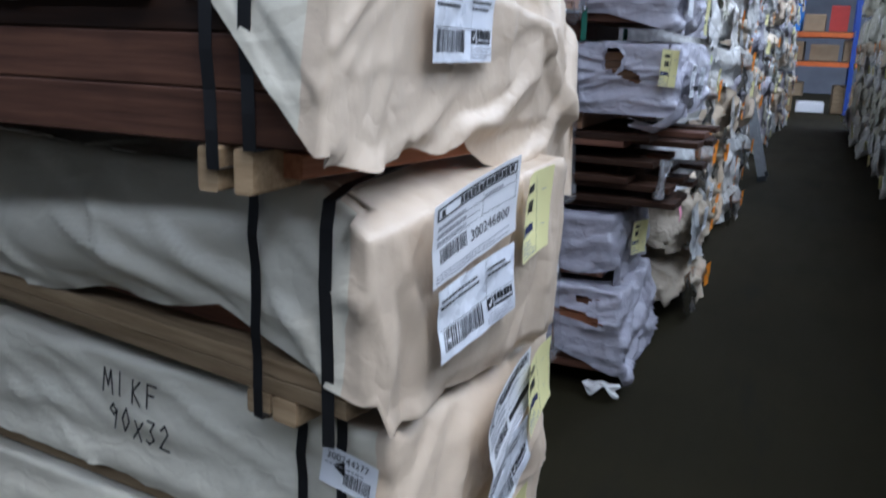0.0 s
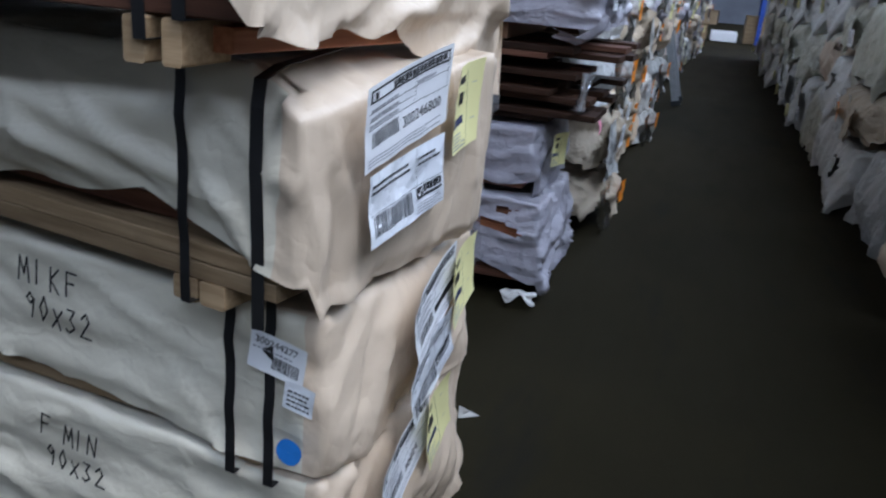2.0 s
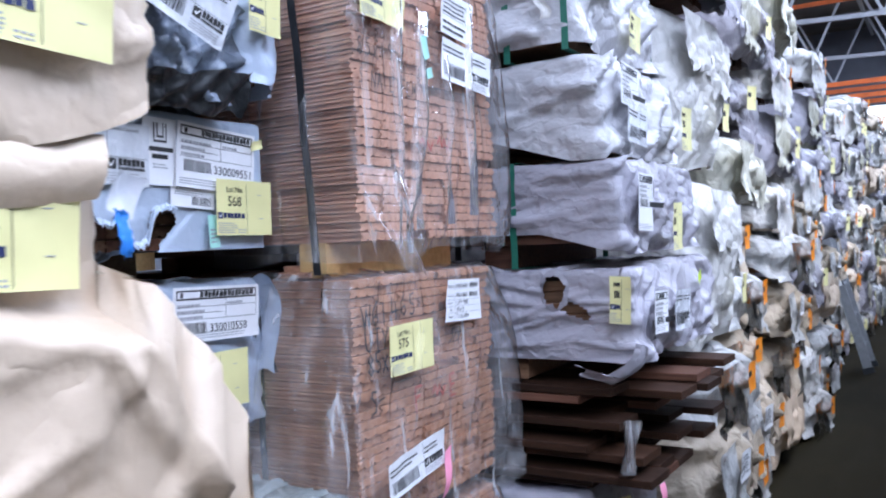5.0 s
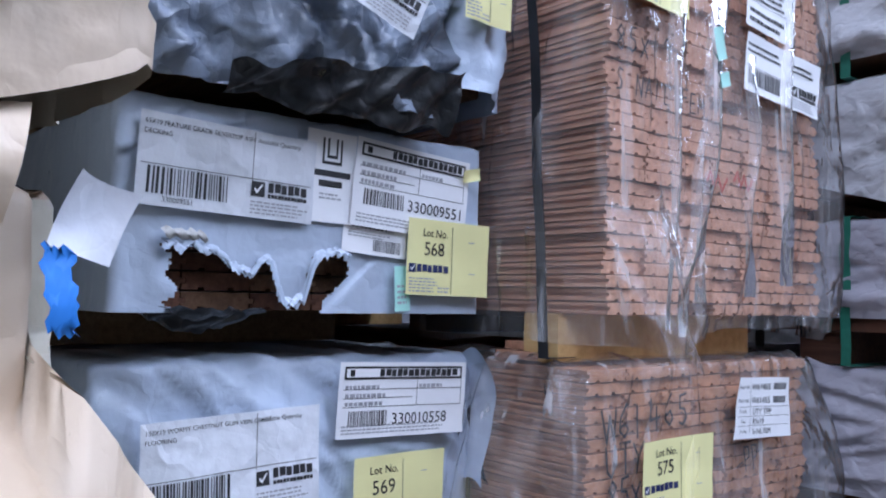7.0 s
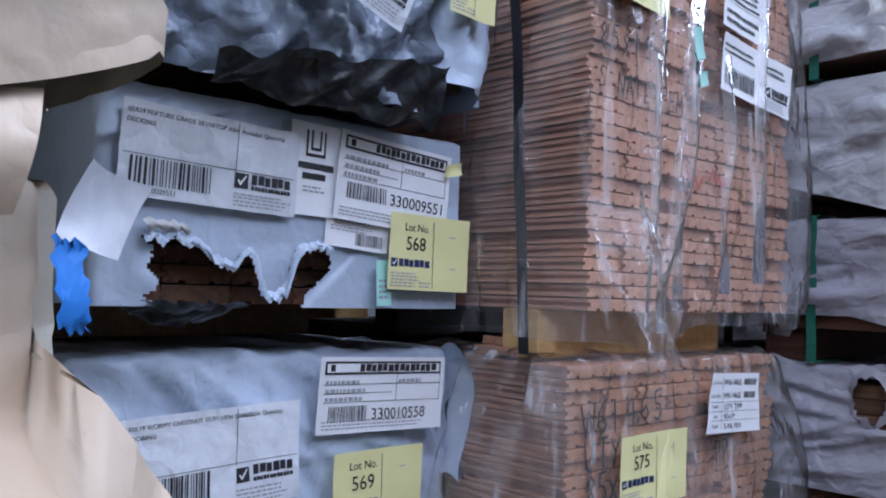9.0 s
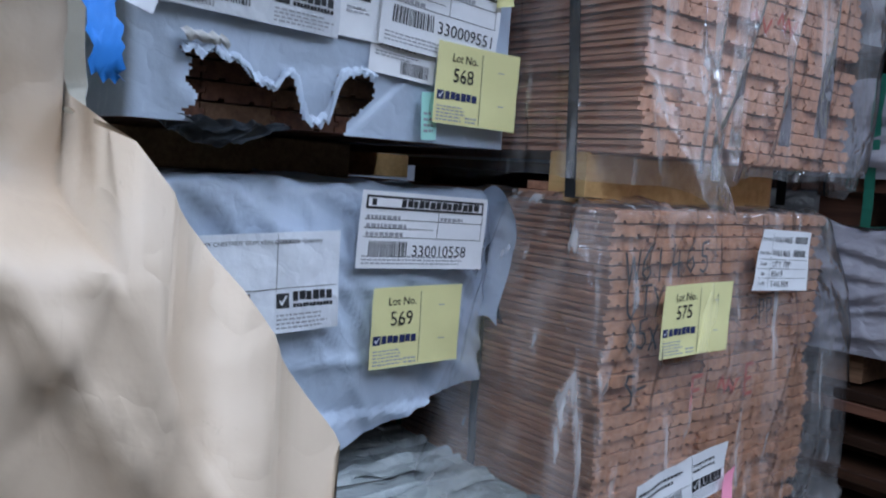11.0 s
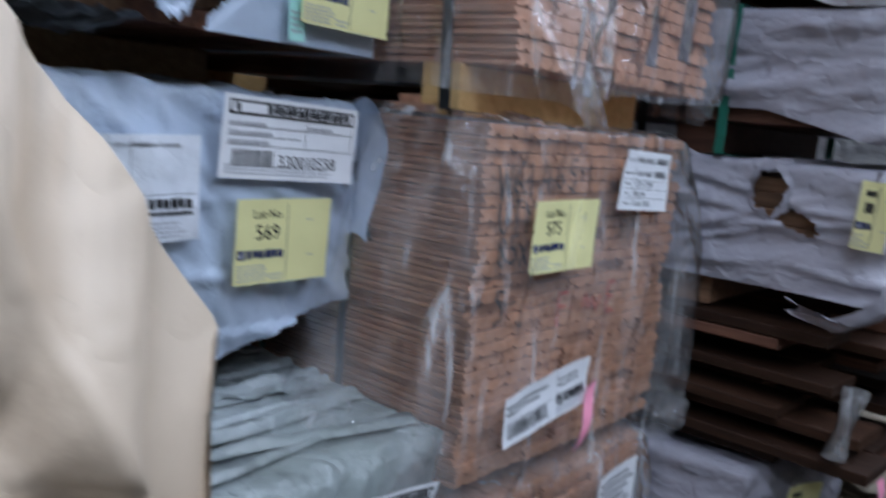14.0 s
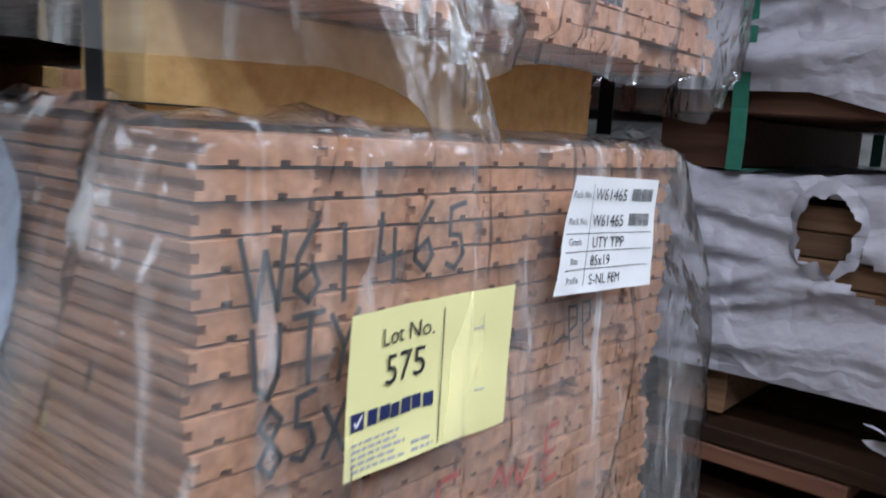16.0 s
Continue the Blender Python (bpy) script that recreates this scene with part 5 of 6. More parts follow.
c2 = flooring_pack("pink-brown hardwood flooring pack in clear film, lot 575", -1.035, 2.812, 0.742, 27, RUSSET)
clear_cover(c2, 0.592, 0.5205, 2.2, -0.045, spread=0.03, near=0.11, far=0.10)
lot_card(c2, frame_end(0.020, 0.096, 0.308, 1.0, 0, -2), "575", 0.162, 0.106, seed=101, curl=0.004)
paper(c2, "pack_tag", frame_end(0.022, 0.326, 0.398, -2, 0, -3), 0.148, 0.098, PAPER, [("text", "W61465", 0.042, 0.078, 0.0145, INK), ("code", 0.102, 0.078, 0.033, 0.011), ("text", "W61465", 0.042, 0.056, 0.0145, INK), ("code", 0.102, 0.056, 0.033, 0.011),
      ("bar", "rule", 0.037, 0.006, 0.0007, 0.086, INK), ("bar", "rule", 0.004, 0.050, 0.14, 0.0006, INK), ("bar", "rule", 0.004, 0.035, 0.14, 0.0006, INK), ("bar", "rule", 0.004, 0.020, 0.14, 0.0006, INK),
      ("text", "Pack No.", 0.005, 0.080, 0.008, INK), ("text", "Pack No.", 0.005, 0.058, 0.008, INK), ("text", "Grade", 0.008, 0.041, 0.008, INK), ("text", "Size", 0.012, 0.025, 0.008, INK), ("text", "Profile", 0.008, 0.009, 0.008, INK),
      ("text", "UTY TPP", 0.045, 0.038, 0.0135, MARKER), ("text", "85x19", 0.045, 0.023, 0.0125, MARKER), ("text", "S-NL FEM", 0.045, 0.007, 0.0125, MARKER)], "white pack tag with printed and handwritten numbers", 0.004, 0.001, 102, cut=lambda a, b: (0.148 * a + 0.012 * (0.5 - b) * (2 * a - 1), 0.098 * b))
handwriting(c2, frame_end(0.0015, 0.034, 0.414, 5), "W61465", 0.046, MARKER, 0.0042, 0.76)
handwriting(c2, frame_end(0.0015, 0.042, 0.366, 3), "UTY", 0.042, MARKER, 0.0042, 0.72)
handwriting(c2, frame_end(0.0015, 0.046, 0.318, 3), "85X", 0.042, MARKER, 0.0042, 0.62)
handwriting(c2, frame_end(0.0015, 0.052, 0.238, 3), "S-", 0.046, MARKER, 0.0042, 0.62)
handwriting(c2, frame_end(0.0015, 0.262, 0.312, 3), "M", 0.04, MARKER, 0.003, 0.6)
handwriting(c2, frame_end(0.0015, 0.370, 0.328, 14), "-PP", 0.042, MARKER, 0.003, 0.55)
handwriting(c2, frame_end(0.0015, 0.215, 0.215, 3), "F~E", 0.05, REDPEN, 0.0055, 1.5, "red crayon scrawl")
auction_label(c2, frame_end(0.030, 0.062, 0.058, 8, 0, 0), 0.222, 0.08, 103, (), "", 0.006, PAPER)
child("pink_tag", sheet_mesh("pink_tag", PINK, lambda u, v: (0.045 + 0.006 * math.sin(v * 5), 0.235 + 0.028 * u + 0.035 * v, 0.015 + 0.1 * v + 0.01 * u), 3, 8), c2, "pink plastic ribbon tag")
strap(c2, -0.245, 0.588, 0.519, STRAP, -0.01, 0.0)
runner(c2, -0.3, 0.55, -0.044, -0.0005, PINE, 0.08, 0.02)
runner(c2, -1.5, 0.55, -0.044, -0.0005, PINE, 0.08, 0.02)
for k, (dx, dy, dz, lx) in enumerate(((-0.20, -0.004, 0.0, 0.20), (-0.205, 0.02, 0.013, 0.17))):
    loose = empty("loose_board", pose(-1.035 + dx + 0.09, 2.822 + dy, 1.2625 + dz + 0.0025, 0, 0, 88), "short offcut board lying on the flooring pack", "board")
    solid("board", lambda v, f: bevel_box(v, f, (0, 0, 0), (0.12 + 0.02 * k, 0.085, 0.012), 0.001), FLOORING, loose)

c1 = flooring_pack("tall pink-brown hardwood flooring pack in clear film, lot 574", -1.015, 2.828, 1.336, 33, FLOORING)
clear_cover(c1, 0.592, 0.637, 5.1, -0.04, VEIL, 0.015, pinch=0.095, near=0.015, far=0.06)

# whitish strips that put the film's bright upright highlights into shape and colour
for k, (ya, yb, wd, z0, z1) in enumerate(((0.13, 0.10, 0.022, 0.60, -0.02), (0.24, 0.17, 0.034, 0.50, 0.02), (0.33, 0.30, 0.026, 0.42, 0.03), (0.43, 0.42, 0.030, 0.62, 0.05), (0.19, 0.13, 0.016, 0.30, -0.03))):
    fold = child("film_fold", sheet_mesh("film_fold", HAZY, lambda u, v: (0.020 + 0.016 * math.sin(math.pi * u) * math.sin(math.pi * min(1, 0.15 + v)) + 0.012 * v, lerp(ya, yb, v) + (wd + 0.012 * math.sin(v * 5 + k)) * (u - 0.5) + 0.006 * math.sin(v * 11 + k * 2), lerp(z0, z1, v)), 8, 40), c1, "standing pleat of clear film, whitened as a painted highlight")
    fold.visible_shadow = False
lot_card(c1, frame_end(0.022, 0.0, 0.449, -3), "574", 0.155, 0.106, seed=111, curl=0.003)
auction_label(c1, frame_end(0.024, 0.298, 0.362, -4), 0.235, 0.095, 112, (), "", 0.004, PAPER)
paper(c1, "pack_tag", frame_end(0.026, 0.300, 0.468, -5), 0.145, 0.1, PAPER, [("fine", 0.01, 0.05, 0.12, 0.04, 4, INK), ("bar", "rule", 0.004, 0.045, 0.13, 0.0007, INK), ("fine", 0.01, 0.01, 0.11, 0.03, 2, INK)], "white pack tag with handwritten lines", 0.004, 0.001, 113)
for dy, dz in ((0.205, 0.385), (0.215, 0.345)):
    paper(c1, "mint_tag", frame_end(0.040, dy, dz, 20), 0.025, 0.05 if dz > 0.37 else 0.022, MINT, [], "small mint-green tag", 0.002, 0.001, 114)
handwriting(c1, frame_end(0.0015, 0.015, 0.375, 0), "85X19", 0.036, MARKER, 0.003, 0.75)
handwriting(c1, frame_end(0.0015, 0.015, 0.318, -2), "S NAIL FEM", 0.03, MARKER, 0.003, 0.72)
handwriting(c1, frame_end(0.0015, 0.235, 0.19, 3), "~~", 0.05, REDPEN, 0.005, 1.5, "red crayon scrawl")
strap(c1, -0.135, 0.588, 0.635, STRAP, -0.065, 0.045, 0.019, 0.03)
runner(c1, -0.125, 0.5, -0.0725, -0.0005, PINE, 0.07, 0.0)
runner(c1, -1.5, 0.715, -0.0725, -0.0005, PINE, 0.09, 0.0)

c3 = flooring_pack("pink-brown hardwood flooring pack in clear film near the floor", -1.045, 2.815, 0.175, 27, RUSSET)
clear_cover(c3, 0.592, 0.5205, 8.4, -0.03)
lot_card(c3, frame_end(0.04, 0.09, 0.29, 6), "", 0.13, 0.13, seed=121)
paper(c3, "pack_tag", frame_end(0.042, 0.365, 0.40, 6), 0.13, 0.1, PAPER, [("fine", 0.01, 0.01, 0.11, 0.08, 6, INK)], "white pack tag with small print", 0.004, 0.001, 122)
auction_label(c3, frame_end(0.042, 0.34, 0.26, 12), 0.18, 0.11, 123)
strap(c3, -0.245, 0.588, 0.519, STRAP, -0.01, 0.0)
for x in (-0.3, -1.5):
    runner(c3, x, 0.55, -0.175, -0.0005, PINE, 0.1, 0.02)

# ---- stack D: lilac-grey packs with green straps, and loose dark boards ----
rnd = random.Random(51)


def d_pack(label, xf, y0, z0, w, h, seed, mat, hem=None, hole=None, stretch=(0.55, 1, 1.3), amp=0.008, strapx=None, gap=0.06, turn=0.0, r=0.016, step=0.013, slack=None, timber=None, bulge=0.018):
    p = pack(label, pose(xf, y0, z0, 0, 0, turn))
    child("wrap", wrap_mesh("wrap", mat, 2.6, w, h, seed, amp, hem=hem, hole=hole, stretch=stretch, step=step, fine=0.6, bulge=bulge, r=r, slack=slack, lean=(50, -4), spread=13, lines=1.5), p)
    cols = max(3, int(w / 0.13))
    stack_boards(p, timber or [REDWOOD, BROWN], 2.5, 0.012, 0.003, cols, int((h - 0.02) / 0.03), (w - 0.024) / cols, 0.03, 0.0, rnd)
    for o in [c for c in p.children if c.name.startswith("board")]:
        o.location.x -= 0.035
    if strapx is not None:
        strap(p, strapx, w, h, GREEN, -gap, 0.0, 0.019)
    for x in (-0.36, -1.7):
        runner(p, x, w - 0.06, -gap, 0.002, REDWOOD if strapx is not None else BROWN, 0.09, 0.03)
    return p


def tie(y0, y1):
    return lambda x, y, s, p: ((0.05 * (1 - s) * abs(noise.noise(Vector((y * 7, s * 4, 3)))) + 0.007 * math.sin(y * 22 + s * 5)) if x > -0.03 else 0, 0, 0)


def torn_gap(face, x, y, s):
    """A ragged tear in the side: a leaning gap that runs on into a slit."""
    if face != "near":
        return False
    e = 0.5 * noise.noise(Vector((x * 45, s * 11, 2))) + 0.25 * noise.noise(Vector((x * 110, s * 26, 5)))
    u, v = (x + 0.213) / 0.034, (s - 0.76 + (x + 0.213) * 1.5) / 0.20
    p, q = (x + 0.158) / 0.046, (s - 0.56 + (x + 0.158) * 1.6) / 0.075
    return u * u + v * v < 1 + e or p * p + q * q < 1 + e


d4 = d_pack("lilac-grey film-wrapped timber pack with a torn hole", -0.705, 3.552, 0.995, 0.76, 0.24, 71.1, GREY,
            hole=torn_gap, gap=0.06, step=0.006, slack=tie(0, 1))


def hole_lip(cx, cz, rx, rz, k):
    """A ragged ring of film round a torn hole in a side."""
    def fn(u, v):
        a = u * 6.2832
        inner = 0.84 + 0.34 * noise.noise(Vector((math.cos(a) * 2.2, math.sin(a) * 2.2, k))) + 0.10 * noise.noise(Vector((math.cos(a) * 7, math.sin(a) * 7, k)))
        r = inner + (1.12 + 0.14 * noise.noise(Vector((math.cos(a) * 3, math.sin(a) * 3, k + 4))) - inner) * v
        return (cx + rx * r * math.cos(a), -0.006 - 0.007 * (1 - v) * (1 + noise.noise(Vector((a * 2, k, 1)))), cz + rz * r * math.sin(a))
    return fn


for hx, hz, hrx, hrz, hk in ((-0.213, 0.186, 0.037, 0.050, 2.0),):
    child("torn_film", sheet_mesh("torn_film", GREY, hole_lip(hx, hz, hrx, hrz, hk), 44, 5), d4, "ragged torn edge of film")
lot_card(d4, frame_side(-0.052, -0.034, 0.105, -3), "", 0.055, 0.12, seed=131)
pack_label(d4, frame_end(0.042, 0.03, 0.07, -2), "", 0.12, 0.11, 132)
auction_label(d4, frame_end(0.05, 0.19, 0.06, -2), 0.15, 0.11, 133)
paper(d4, "lime_sticker", frame_end(0.06, 0.42, 0.17, 30), 0.035, 0.03, LIME, [], "lime-green sticker", 0.002, 0.001, 134)
child("loose_film", sheet_mesh("loose_film", GREY, lambda u, v: (0.02 + 0.03 * math.sin(u * 3) - 0.16 * v + 0.01 * math.sin(v * 12), -0.02 - 0.035 * u - 0.015 * abs(math.sin(v * 6 + u * 4)), 0.03 - 0.085 * math.sin(1.57 * min(1, v * 2)) + 0.05 * max(0, v - 0.5) + 0.03 * u), 10, 18), d4, "twisted loose tail of film")

d3 = d_pack("lilac-grey film-wrapped timber pack with a green strap", -0.735, 3.55, 1.302, 0.70, 0.218, 75.9, GREY, hem=lambda x, y: lerp(-0.02, 0.03, (-x - 0.02) / 0.2) if y < 0.02 else (-0.03 if x > -0.01 else 0.0), strapx=-0.295, gap=0.062, slack=tie(0, 1), step=0.0105)
pack_label(d3, frame_end(0.042, 0.03, 0.03, -2), "", 0.12, 0.15, 141)
lot_card(d3, frame_end(0.075, 0.22, -0.03, 2), "", 0.09, 0.13, seed=142)
d2 = d_pack("white-grey film-wrapped timber pack with loose end folds", -0.775, 3.55, 1.565, 0.66, 0.235, 79.2, ASH, hem=lambda x, y: lerp(-0.045, 0.03, (-x - 0.08) / 0.25) if y < 0.02 else (-0.03 if x > -0.01 else 0.0), gap=0.044, slack=tie(0, 1), stretch=(1, 1, 1), amp=0.010, step=0.0105, r=0.04)
pack_label(d2, frame_end(0.045, 0.04, 0.10, -3), "", 0.14, 0.11, 151)
auction_label(d2, frame_end(0.06, 0.04, 0.0, -3), 0.16, 0.10, 152)
lot_card(d2, frame_end(0.085, 0.46, 0.0, 2), "", 0.11, 0.13, seed=153)
d1 = d_pack("tall grey film-wrapped timber pack with green straps", -0.85, 3.555, 1.835, 0.72, 0.42, 83.4, ASH, strapx=-0.18, gap=0.035, stretch=(1, 1, 0.7), amp=0.010, slack=tie(0, 1))
strap(d1, -0.01, 0.72, 0.42, GREEN, -0.02, 0.0, 0.019)
lot_card(d1, frame_end(0.06, 0.10, 0.17, -6), "", 0.12, 0.13, seed=161)
lot_card(d1, frame_end(0.06, 0.30, 0.03, -6), "", 0.10, 0.11, seed=162)
child("torn_film", sheet_mesh("torn_film", WHITE, lambda u, v: (-0.07 + 0.03 * u + 0.01 * math.sin(v * 20), -0.03 - 0.012 * abs(math.sin(v * 9 + u * 3)), 0.06 + 0.22 * v), 5, 18), d1, "torn ragged edge of film")

d5 = pack("open stack of dark brown hardwood boards of mixed lengths, deepened by painted shade", pose(-0.66, 3.53, 0.665, 0, 0, -2))
# these boards carry the shade of the overhanging pack in their colour
kinds = [board_mesh("board", mt, 2.4, 0.135, 0.021, False) for mt in (SHADEWOOD, SHADEWOOD, SHADEWOOD, REDWOOD)]
layers = [(0.0, 4), (0.024, 5), (0.072, 3), (0.096, 5), (0.155, 4), (0.218, 5), (0.242, 5)]
for z, cnt in layers:
    for c in range(cnt):
        ob = child("board", kinds[(3 * c + int(z * 90)) % 4], d5)
        ob.location = (-rnd.choice((0.0, 0.03, 0.09, 0.17, 0.26)) + (0.06 if z > 0.2 else 0), 0.002 + c * 0.14 - (0.03 if z in (0.024, 0.096) else 0), z)
        ob.rotation_euler = (0, 0, radians(rnd.uniform(-0.6, 0.6)))
for z0, z1 in ((0.046, 0.071), (0.118, 0.154), (0.177, 0.217), (-0.018, -0.0005), (0.264, 0.2695)):
    runner(d5, -0.5, 0.6, z0, z1, BROWN, 0.06, 0.02)
    runner(d5, -1.7, 0.6, z0, z1, BROWN, 0.06, 0.02)
child("pink_tag", sheet_mesh("pink_tag", PINK, lambda u, v: (0.012 + 0.004 * math.sin(v * 4), 0.002 + 0.04 * u, -0.02 + 0.05 * v), 4, 4), d5, "pink plastic ribbon tag")
child("film_twist", sheet_mesh("film_twist", HAZY, lambda u, v: (-0.06 + (0.012 + 0.022 * abs(v - 0.45)) * math.cos(u * 6.28 + v * 2) + 0.02 * v, -0.03 + (0.012 + 0.02 * abs(v - 0.45)) * math.sin(u * 6.28 + v * 2), 0.06 + 0.13 * v), 12, 12), d5, "knotted twist of clear film")

d6 = d_pack("lilac-grey film-wrapped timber pack low in the stack", -0.855, 3.50, 0.415, 0.62, 0.23, 91.5, GREY, hem=lambda x, y: 0.035 + 0.02 * math.sin(x * 14) if y < 0.02 else (-0.03 if x > -0.01 else 0.0), gap=0.03, slack=tie(0, 1), timber=[REDWOOD])
lot_card(d6, frame_end(0.05, 0.05, 0.09, 0, 0, -20), "", 0.1, 0.12, seed=171)
d7 = d_pack("torn lilac-grey film-wrapped timber pack on bearers", -0.80, 3.46, 0.075, 0.60, 0.31, 95.3, GREY, hem=lambda x, y: lerp(0.0, 0.09, (-x - 0.02) / 0.25) if y < 0.02 else (-0.04 if x > -0.01 else 0.0),
            hole=lambda face, x, y, s: face == "near" and (abs(s - 0.60 + 0.15 * (x + 0.15)) < 0.075 * max(0, 1 - ((x + 0.16) / 0.11) ** 2) or ((x + 0.14) / 0.03) ** 2 + ((s - 0.84) / 0.05) ** 2 < 1), gap=0.075, slack=tie(0, 1), timber=[CEDAR, REDWOOD], step=0.011, amp=0.011)
child("loose_film", sheet_mesh("loose_film", WHITE, lambda u, v: (-0.10 + 0.12 * u + 0.01 * math.sin(v * 9), -0.03 - 0.03 * v - 0.02 * abs(math.sin(u * 6)), -0.01 - 0.045 * v * (0.6 + 0.4 * math.sin(u * 8))), 12, 8), d7, "loose tail of film touching the floor")

# ---- the long rows of wrapped packs further along the aisle ----
SPECS = [
    ("white film-wrapped timber pack with crumpled end folds", WHITE, 0.70, 0.44, 0.012, WHITE, YELLOW), ("lilac-grey film-wrapped timber pack with crumpled end folds", GREY, 0.68, 0.24, 0.020, GREY, YELLOW),
    ("tan paper-wrapped timber pack with a ragged end", TAN, 0.58, 0.20, 0.024, HAZY, ORANGE), ("dark hardwood pack in crumpled clear film", FROST, 0.66, 0.20, 0.022, HAZY, ORANGE),
    ("white film-wrapped timber pack sagging over its runners", WHITE, 0.64, 0.22, 0.022, WHITE, ORANGE), ("cream film-wrapped timber pack with a hanging end sheet", CREAM, 0.66, 0.36, 0.018, CREAM, None),
    ("lilac-grey film-wrapped timber pack with a yellow card", GREY, 0.72, 0.34, 0.022, PALE, YELLOW), ("pale green-grey film-wrapped timber pack, dusty", PALE, 0.70, 0.32, 0.013, PALE, None),
    ("tan and clear wrapped timber pack with a ragged end", TAN, 0.7, 0.26, 0.026, FROST, ORANGE), ("tall brown hardwood pack in thick frosted film", FROST, 0.74, 0.42, 0.013, WHITE, None),
    ("tall smooth white film-wrapped timber pack", WHITE, 0.72, 0.60, 0.009, WHITE, YELLOW),
]
SPECS += [
    ("white film-wrapped timber pack with a sagging bag-like end", WHITE, 0.74, 0.36, 0.010, None, None), ("pale green-grey film-wrapped timber pack with a sagging end", PALE, 0.72, 0.42, 0.010, None, None),
    ("brown hardwood pack in frosted film with a sagging end", FROST, 0.74, 0.34, 0.010, None, None), ("cream film-wrapped timber pack with black straps round its end", CREAM, 0.70, 0.30, 0.010, None, None),
    ("brown hardwood pack showing at the open end of its film", WHITE, 0.72, 0.30, 0.010, None, None),
]
MADE = {}


def wrapped(kind, m):
    if kind in MADE:
        return copy_thing(MADE[kind], m)
    label, mat, w, h, amp, flap, card = SPECS[kind]
    r2 = random.Random(100 + kind)
    s = 200.0 + kind * 13.7
    p = pack(label, m)

    def sl(x, y, sv, pt):
        if x > -0.08:
            q = Vector((y * 5 + s, sv * 3, s))
            if kind >= 11:
                t = 1 + x / 0.08
                pleat = abs((y * 7 + 0.8 * noise.noise(q * 0.5)) % 1 - 0.5)
                ear = abs(2 * y / w - 1) ** 2
                return (t * (0.030 * math.sin(math.pi * (0.1 + 0.85 * sv)) + 0.060 * pleat * (1.2 - sv) + 0.13 * (1 - sv) * abs(noise.noise(q * 0.4))), 0.06 * noise.noise(q * 0.6), -t * (1 - sv) * (0.11 * ear + 0.05 * abs(noise.noise(q * 0.5))))
            return (0.11 * (1.1 - sv) * abs(noise.noise(q * 0.6)) + 0.03 * abs(noise.noise(q * 2.1)), 0.05 * noise.noise(q * 0.8), -0.07 * (1 - sv) * abs(noise.noise(q * 0.5)))
        return (0, 0, 0)
    child("wrap", wrap_mesh("wrap", mat, 2.4, w, h, s, amp * 0.55, hem=lambda x, y: (0.0 if x > -0.01 else 0.02 + 0.04 * abs(noise.noise(Vector((x * 3 + s, 0, 0))))), slack=sl, step=0.0165, fine=0.42, bulge=0.10 if kind < 11 else 0.02, r=0.075 if kind < 11 else 0.03, lines=0.7 if kind < 11 else 1.3, lean=(60, 10), spread=40, hole=(lambda face, x, y, sv: face == "end" and abs(y / w - 0.5 + 0.1 * noise.noise(Vector((sv * 5, 1, 1)))) < 0.24 and 0.36 < sv + 0.1 * noise.noise(Vector((y * 9, 2, 2))) < 0.66) if kind == 15 else None), p)
    if kind == 14:
        for x in (-0.12, -0.26):
            strap(p, x, w, h, STRAP, -0.01, 0.0, off=0.014)
    for k in range(2 if kind < 11 else 0):
        yy, ln = w * (0.3 + 0.4 * k) + r2.uniform(-0.05, 0.05), r2.uniform(0.2, 0.36)
        fn = crumpled(r2.uniform(0.3, 0.5), ln, s + k * 3, 0.032, 0.10)
        top = h - 0.05 - 0.05 * k
        child("loose_film", sheet_mesh("loose_film", flap if k != 1 else mat, lambda u, v: tuple(Vector(fn(u, v)) + Vector((0.0, yy, top))), 14, 14), p, "crumpled loose end of film")
    v, f = [], []
    rows = int((h - 0.03) / 0.032)
    for i in range(rows):
        for c in range(5):
            bevel_box(v, f, (-2.3, 0.03 + c * (w - 0.06) / 5, 0.002 + i * 0.032), (-0.04 - 0.02 * r2.random(), 0.03 + (c + 1) * (w - 0.06) / 5 - 0.003, 0.002 + i * 0.032 + 0.029), 0.002)
    tagged(child("timber", mesh_of("timber", v, f, (BROWN, REDWOOD, TIMBER)[kind % 3]), p), kind="stuff")
    for x in (-0.25, -1.4):
        runner(p, x, w - 0.08, -0.05, 0.001, (TIMBER, BROWN)[kind % 2], 0.08, 0.04)
    if card:
        paper(p, "lot_card", frame_end(0.15, w * 0.45, h * 0.2, r2.uniform(-10, 10), 0, r2.uniform(-25, 10)), 0.085, 0.11, card, [("bar", "print_bar", 0.012, 0.06, 0.04, 0.02, INK)], "bright lot card stapled to the film", 0.008, 0.002, 210 + kind)
    if kind % 4 == 0:
        paper(p, "pack_label", frame_end(0.14, w * 0.1, h * 0.35, r2.uniform(-8, 8)), 0.16, 0.10, PAPER, [("fine", 0.01, 0.02, 0.13, 0.07, 6, INK)], "white printed pack label", 0.006, 0.002, 230 + kind)
    MADE[kind] = p
    return p


rnd = random.Random(77)


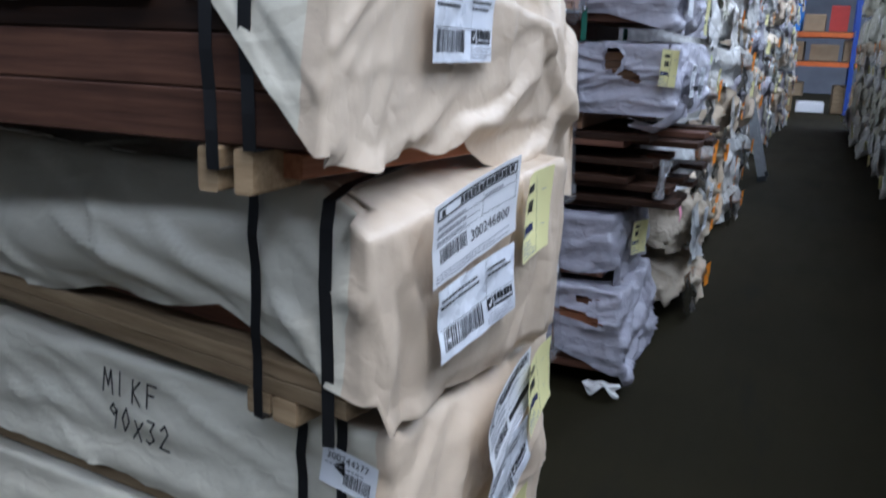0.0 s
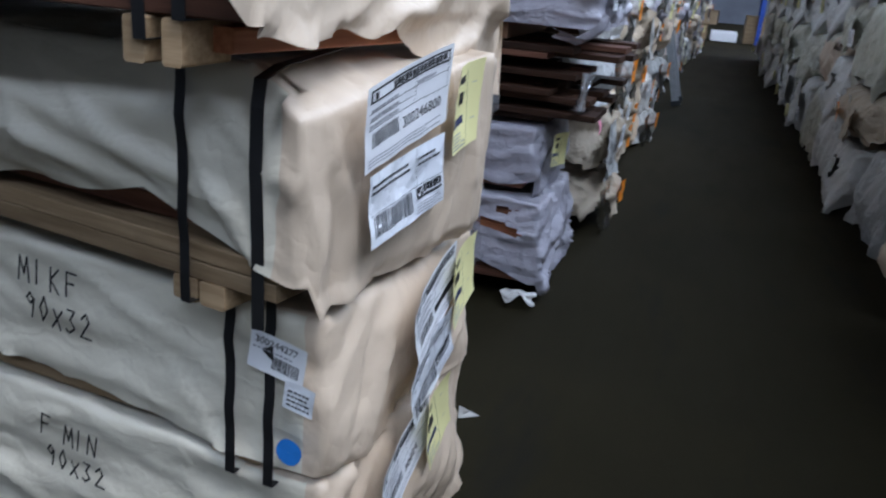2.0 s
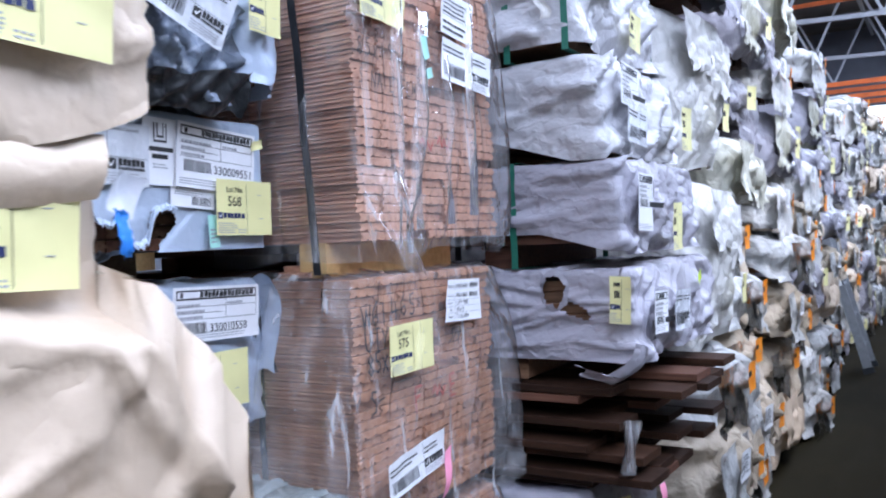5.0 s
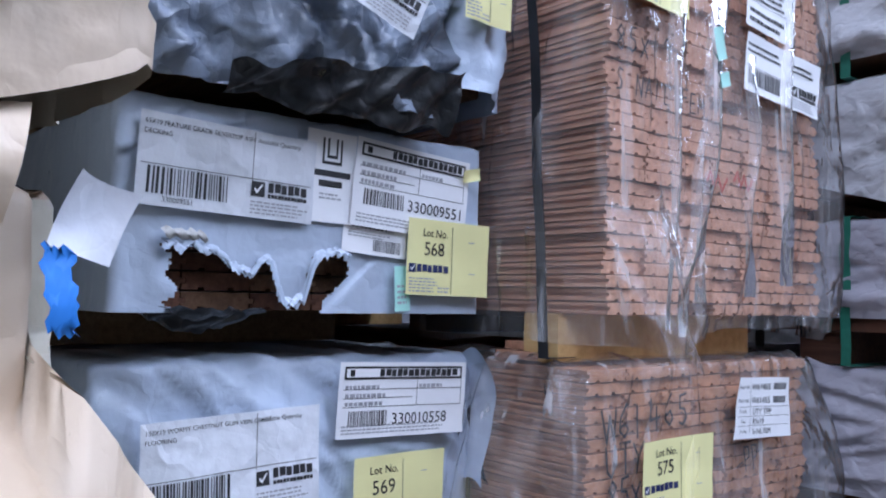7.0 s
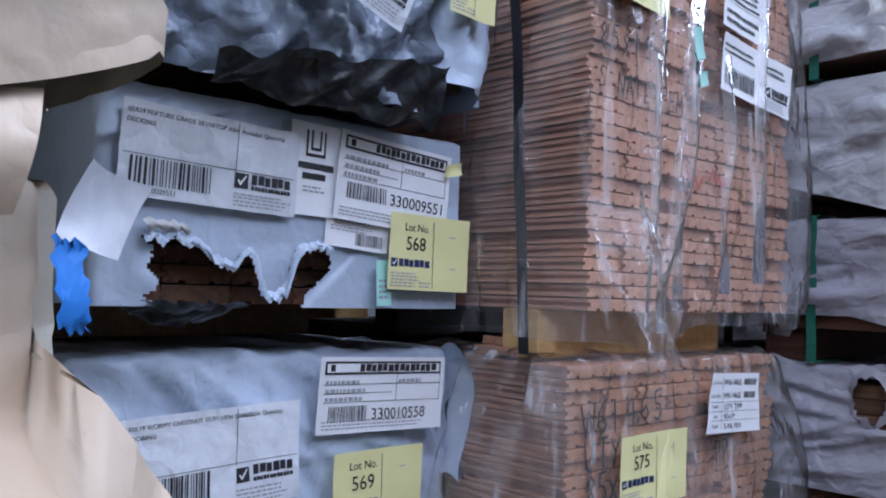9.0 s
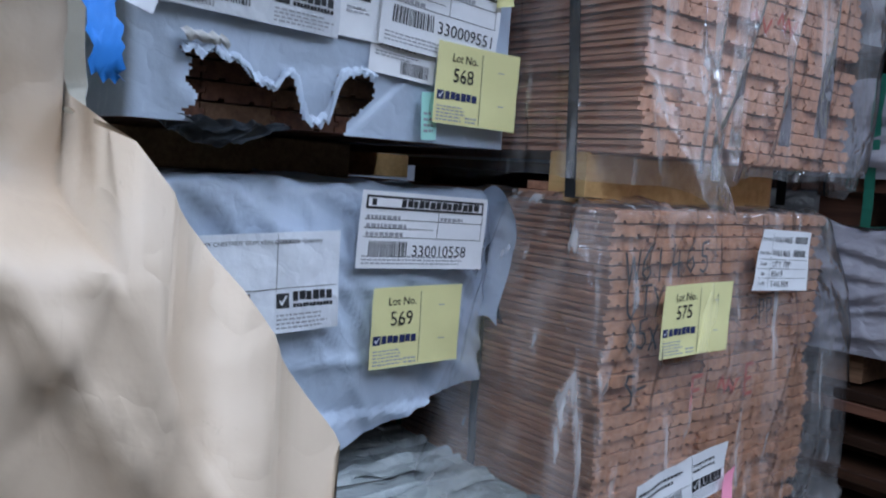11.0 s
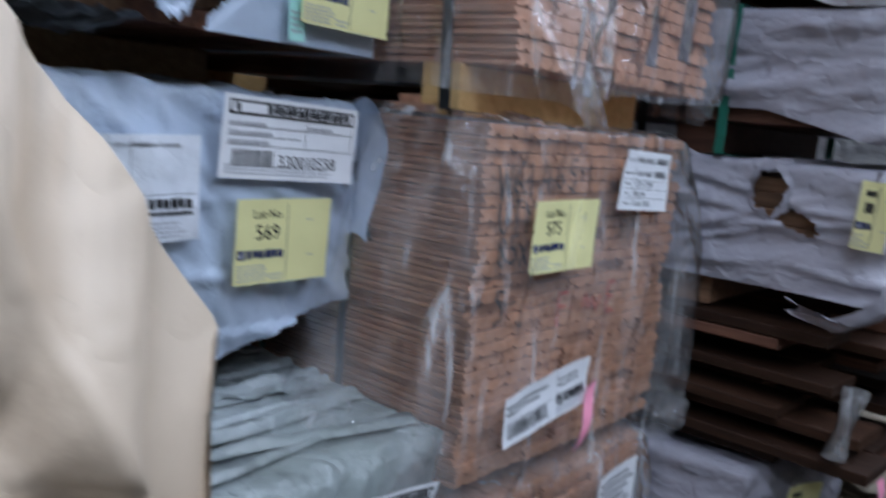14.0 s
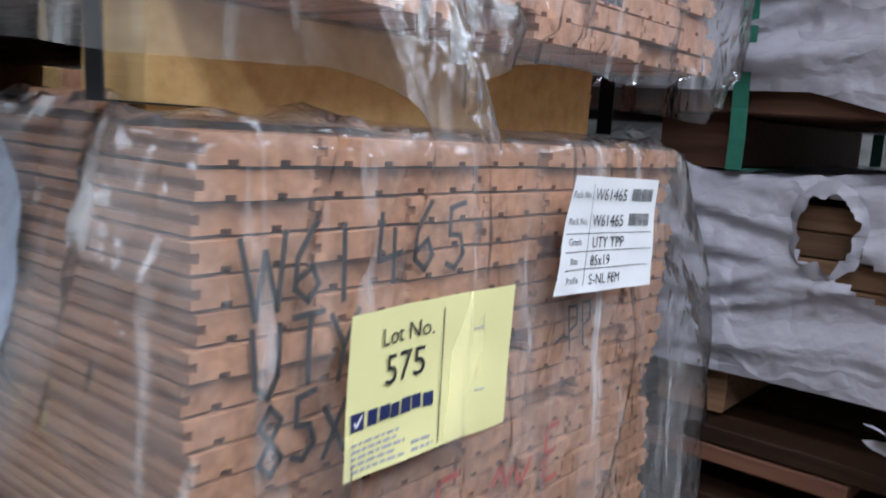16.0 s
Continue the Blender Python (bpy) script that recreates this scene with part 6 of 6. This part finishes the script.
def column(y0, xf, ztop, kinds, flip=False, tilt=0.0):
    z = 0.075
    for i, k in enumerate(kinds):
        w, h = SPECS[k][2], SPECS[k][3]
        if z + h > ztop:
            break
        jx, jy, jr = rnd.uniform(-0.09, 0.04), rnd.uniform(-0.03, 0.03), rnd.uniform(-3.5, 3.5)
        if flip:
            m = pose(xf - jx, y0 + w + jy, z, 0, 0, 180 + jr)
        else:
            m = pose(xf + jx, y0 + jy, z, 0, 0, jr)
        wrapped(k, m)
        z += h + 0.06


column(4.46, -0.82, 2.6, (2, 8, 3, 10, 10, 1))
column(5.25, -0.88, 2.5, (3, 8, 2, 3, 2, 7, 1, 6, 1))
column(6.05, -0.84, 2.7, (5, 2, 8, 3, 4, 6, 4, 7, 1))
column(6.85, -0.86, 2.5, (3, 4, 2, 1, 8, 4, 1, 0))
column(7.65, -0.86, 2.7, (8, 3, 5, 4, 2, 1, 6, 4, 1))
column(8.45, -0.88, 2.6, (4, 2, 3, 8, 1, 4, 7, 6, 1))
column(9.30, -1.40, 2.5, (2, 1, 8, 4, 6, 1, 4, 7))
column(10.15, -0.92, 2.7, (1, 4, 2, 8, 3, 1, 6, 4, 1))
for k in range(9):
    column(10.95 + k * 0.8, -0.9 + 0.02 * k, 2.75, [(3 * k + 2 * j + (j * j) % 5) % 10 for j in range(10)])
# the row goes on behind the walker, out of view: added to block skylight
for k in range(4):
    column(-1.06 + k * 0.84, 0.86, 2.5, [(12, 11, 13, 12, 11, 13)[(k + j) % 6] for j in range(6)], True)
column(2.30, 0.72, 2.3, (14, 12, 15, 13, 8, 11), True)
column(3.15, 0.66, 2.4, (14, 11, 8, 12, 13, 5, 11), True)
column(3.98, 0.64, 2.5, (14, 5, 15, 12, 8, 11, 13), True)
column(4.82, 0.62, 2.5, (13, 14, 12, 15, 11, 5, 12), True)
column(5.66, 0.58, 2.6, (15, 8, 12, 13, 5, 12, 15), True)
column(6.50, 0.56, 2.6, (11, 15, 7, 8, 13, 12, 5), True)
column(7.34, 0.56, 2.6, (12, 5, 15, 9, 7, 13, 8), True)
for k in range(11):
    column(8.18 + k * 0.84, 0.55 - 0.01 * k, 2.7, [(0, 12, 13, 11, 7, 15, 2, 11, 9, 12)[(5 * k + 3 * j + (j * j) % 7) % 10] for j in range(9)], True)


def ladder(m):
    p = empty("ladder", m, "dull aluminium ladder leaning on the wrapped packs", "ladder")
    for y in (-0.19, 0.19):
        def rail(v, f):
            box(v, f, (-0.035, y - 0.012, 0), (0.035, y - 0.008, 2.6))
            box(v, f, (-0.035, y - 0.0079, 0), (-0.030, y + 0.012, 2.6))
            box(v, f, (0.030, y - 0.0079, 0), (0.035, y + 0.012, 2.6))
        solid("rail", rail, ALU, p)
        solid("foot", lambda v, f: box(v, f, (-0.045, y - 0.018, -0.02), (0.045, y + 0.018, 0.03)), DARK, p, "black rubber foot")
    for k in range(9):
        solid("rung", lambda v, f: beam(v, f, (0, -0.18, 0.2 + k * 0.28), (0, 0.18, 0.2 + k * 0.28), 0.028), ALU, p)
    return p


ladder(pose(-0.62, 9.62, 0.035, 0, -15, 0))
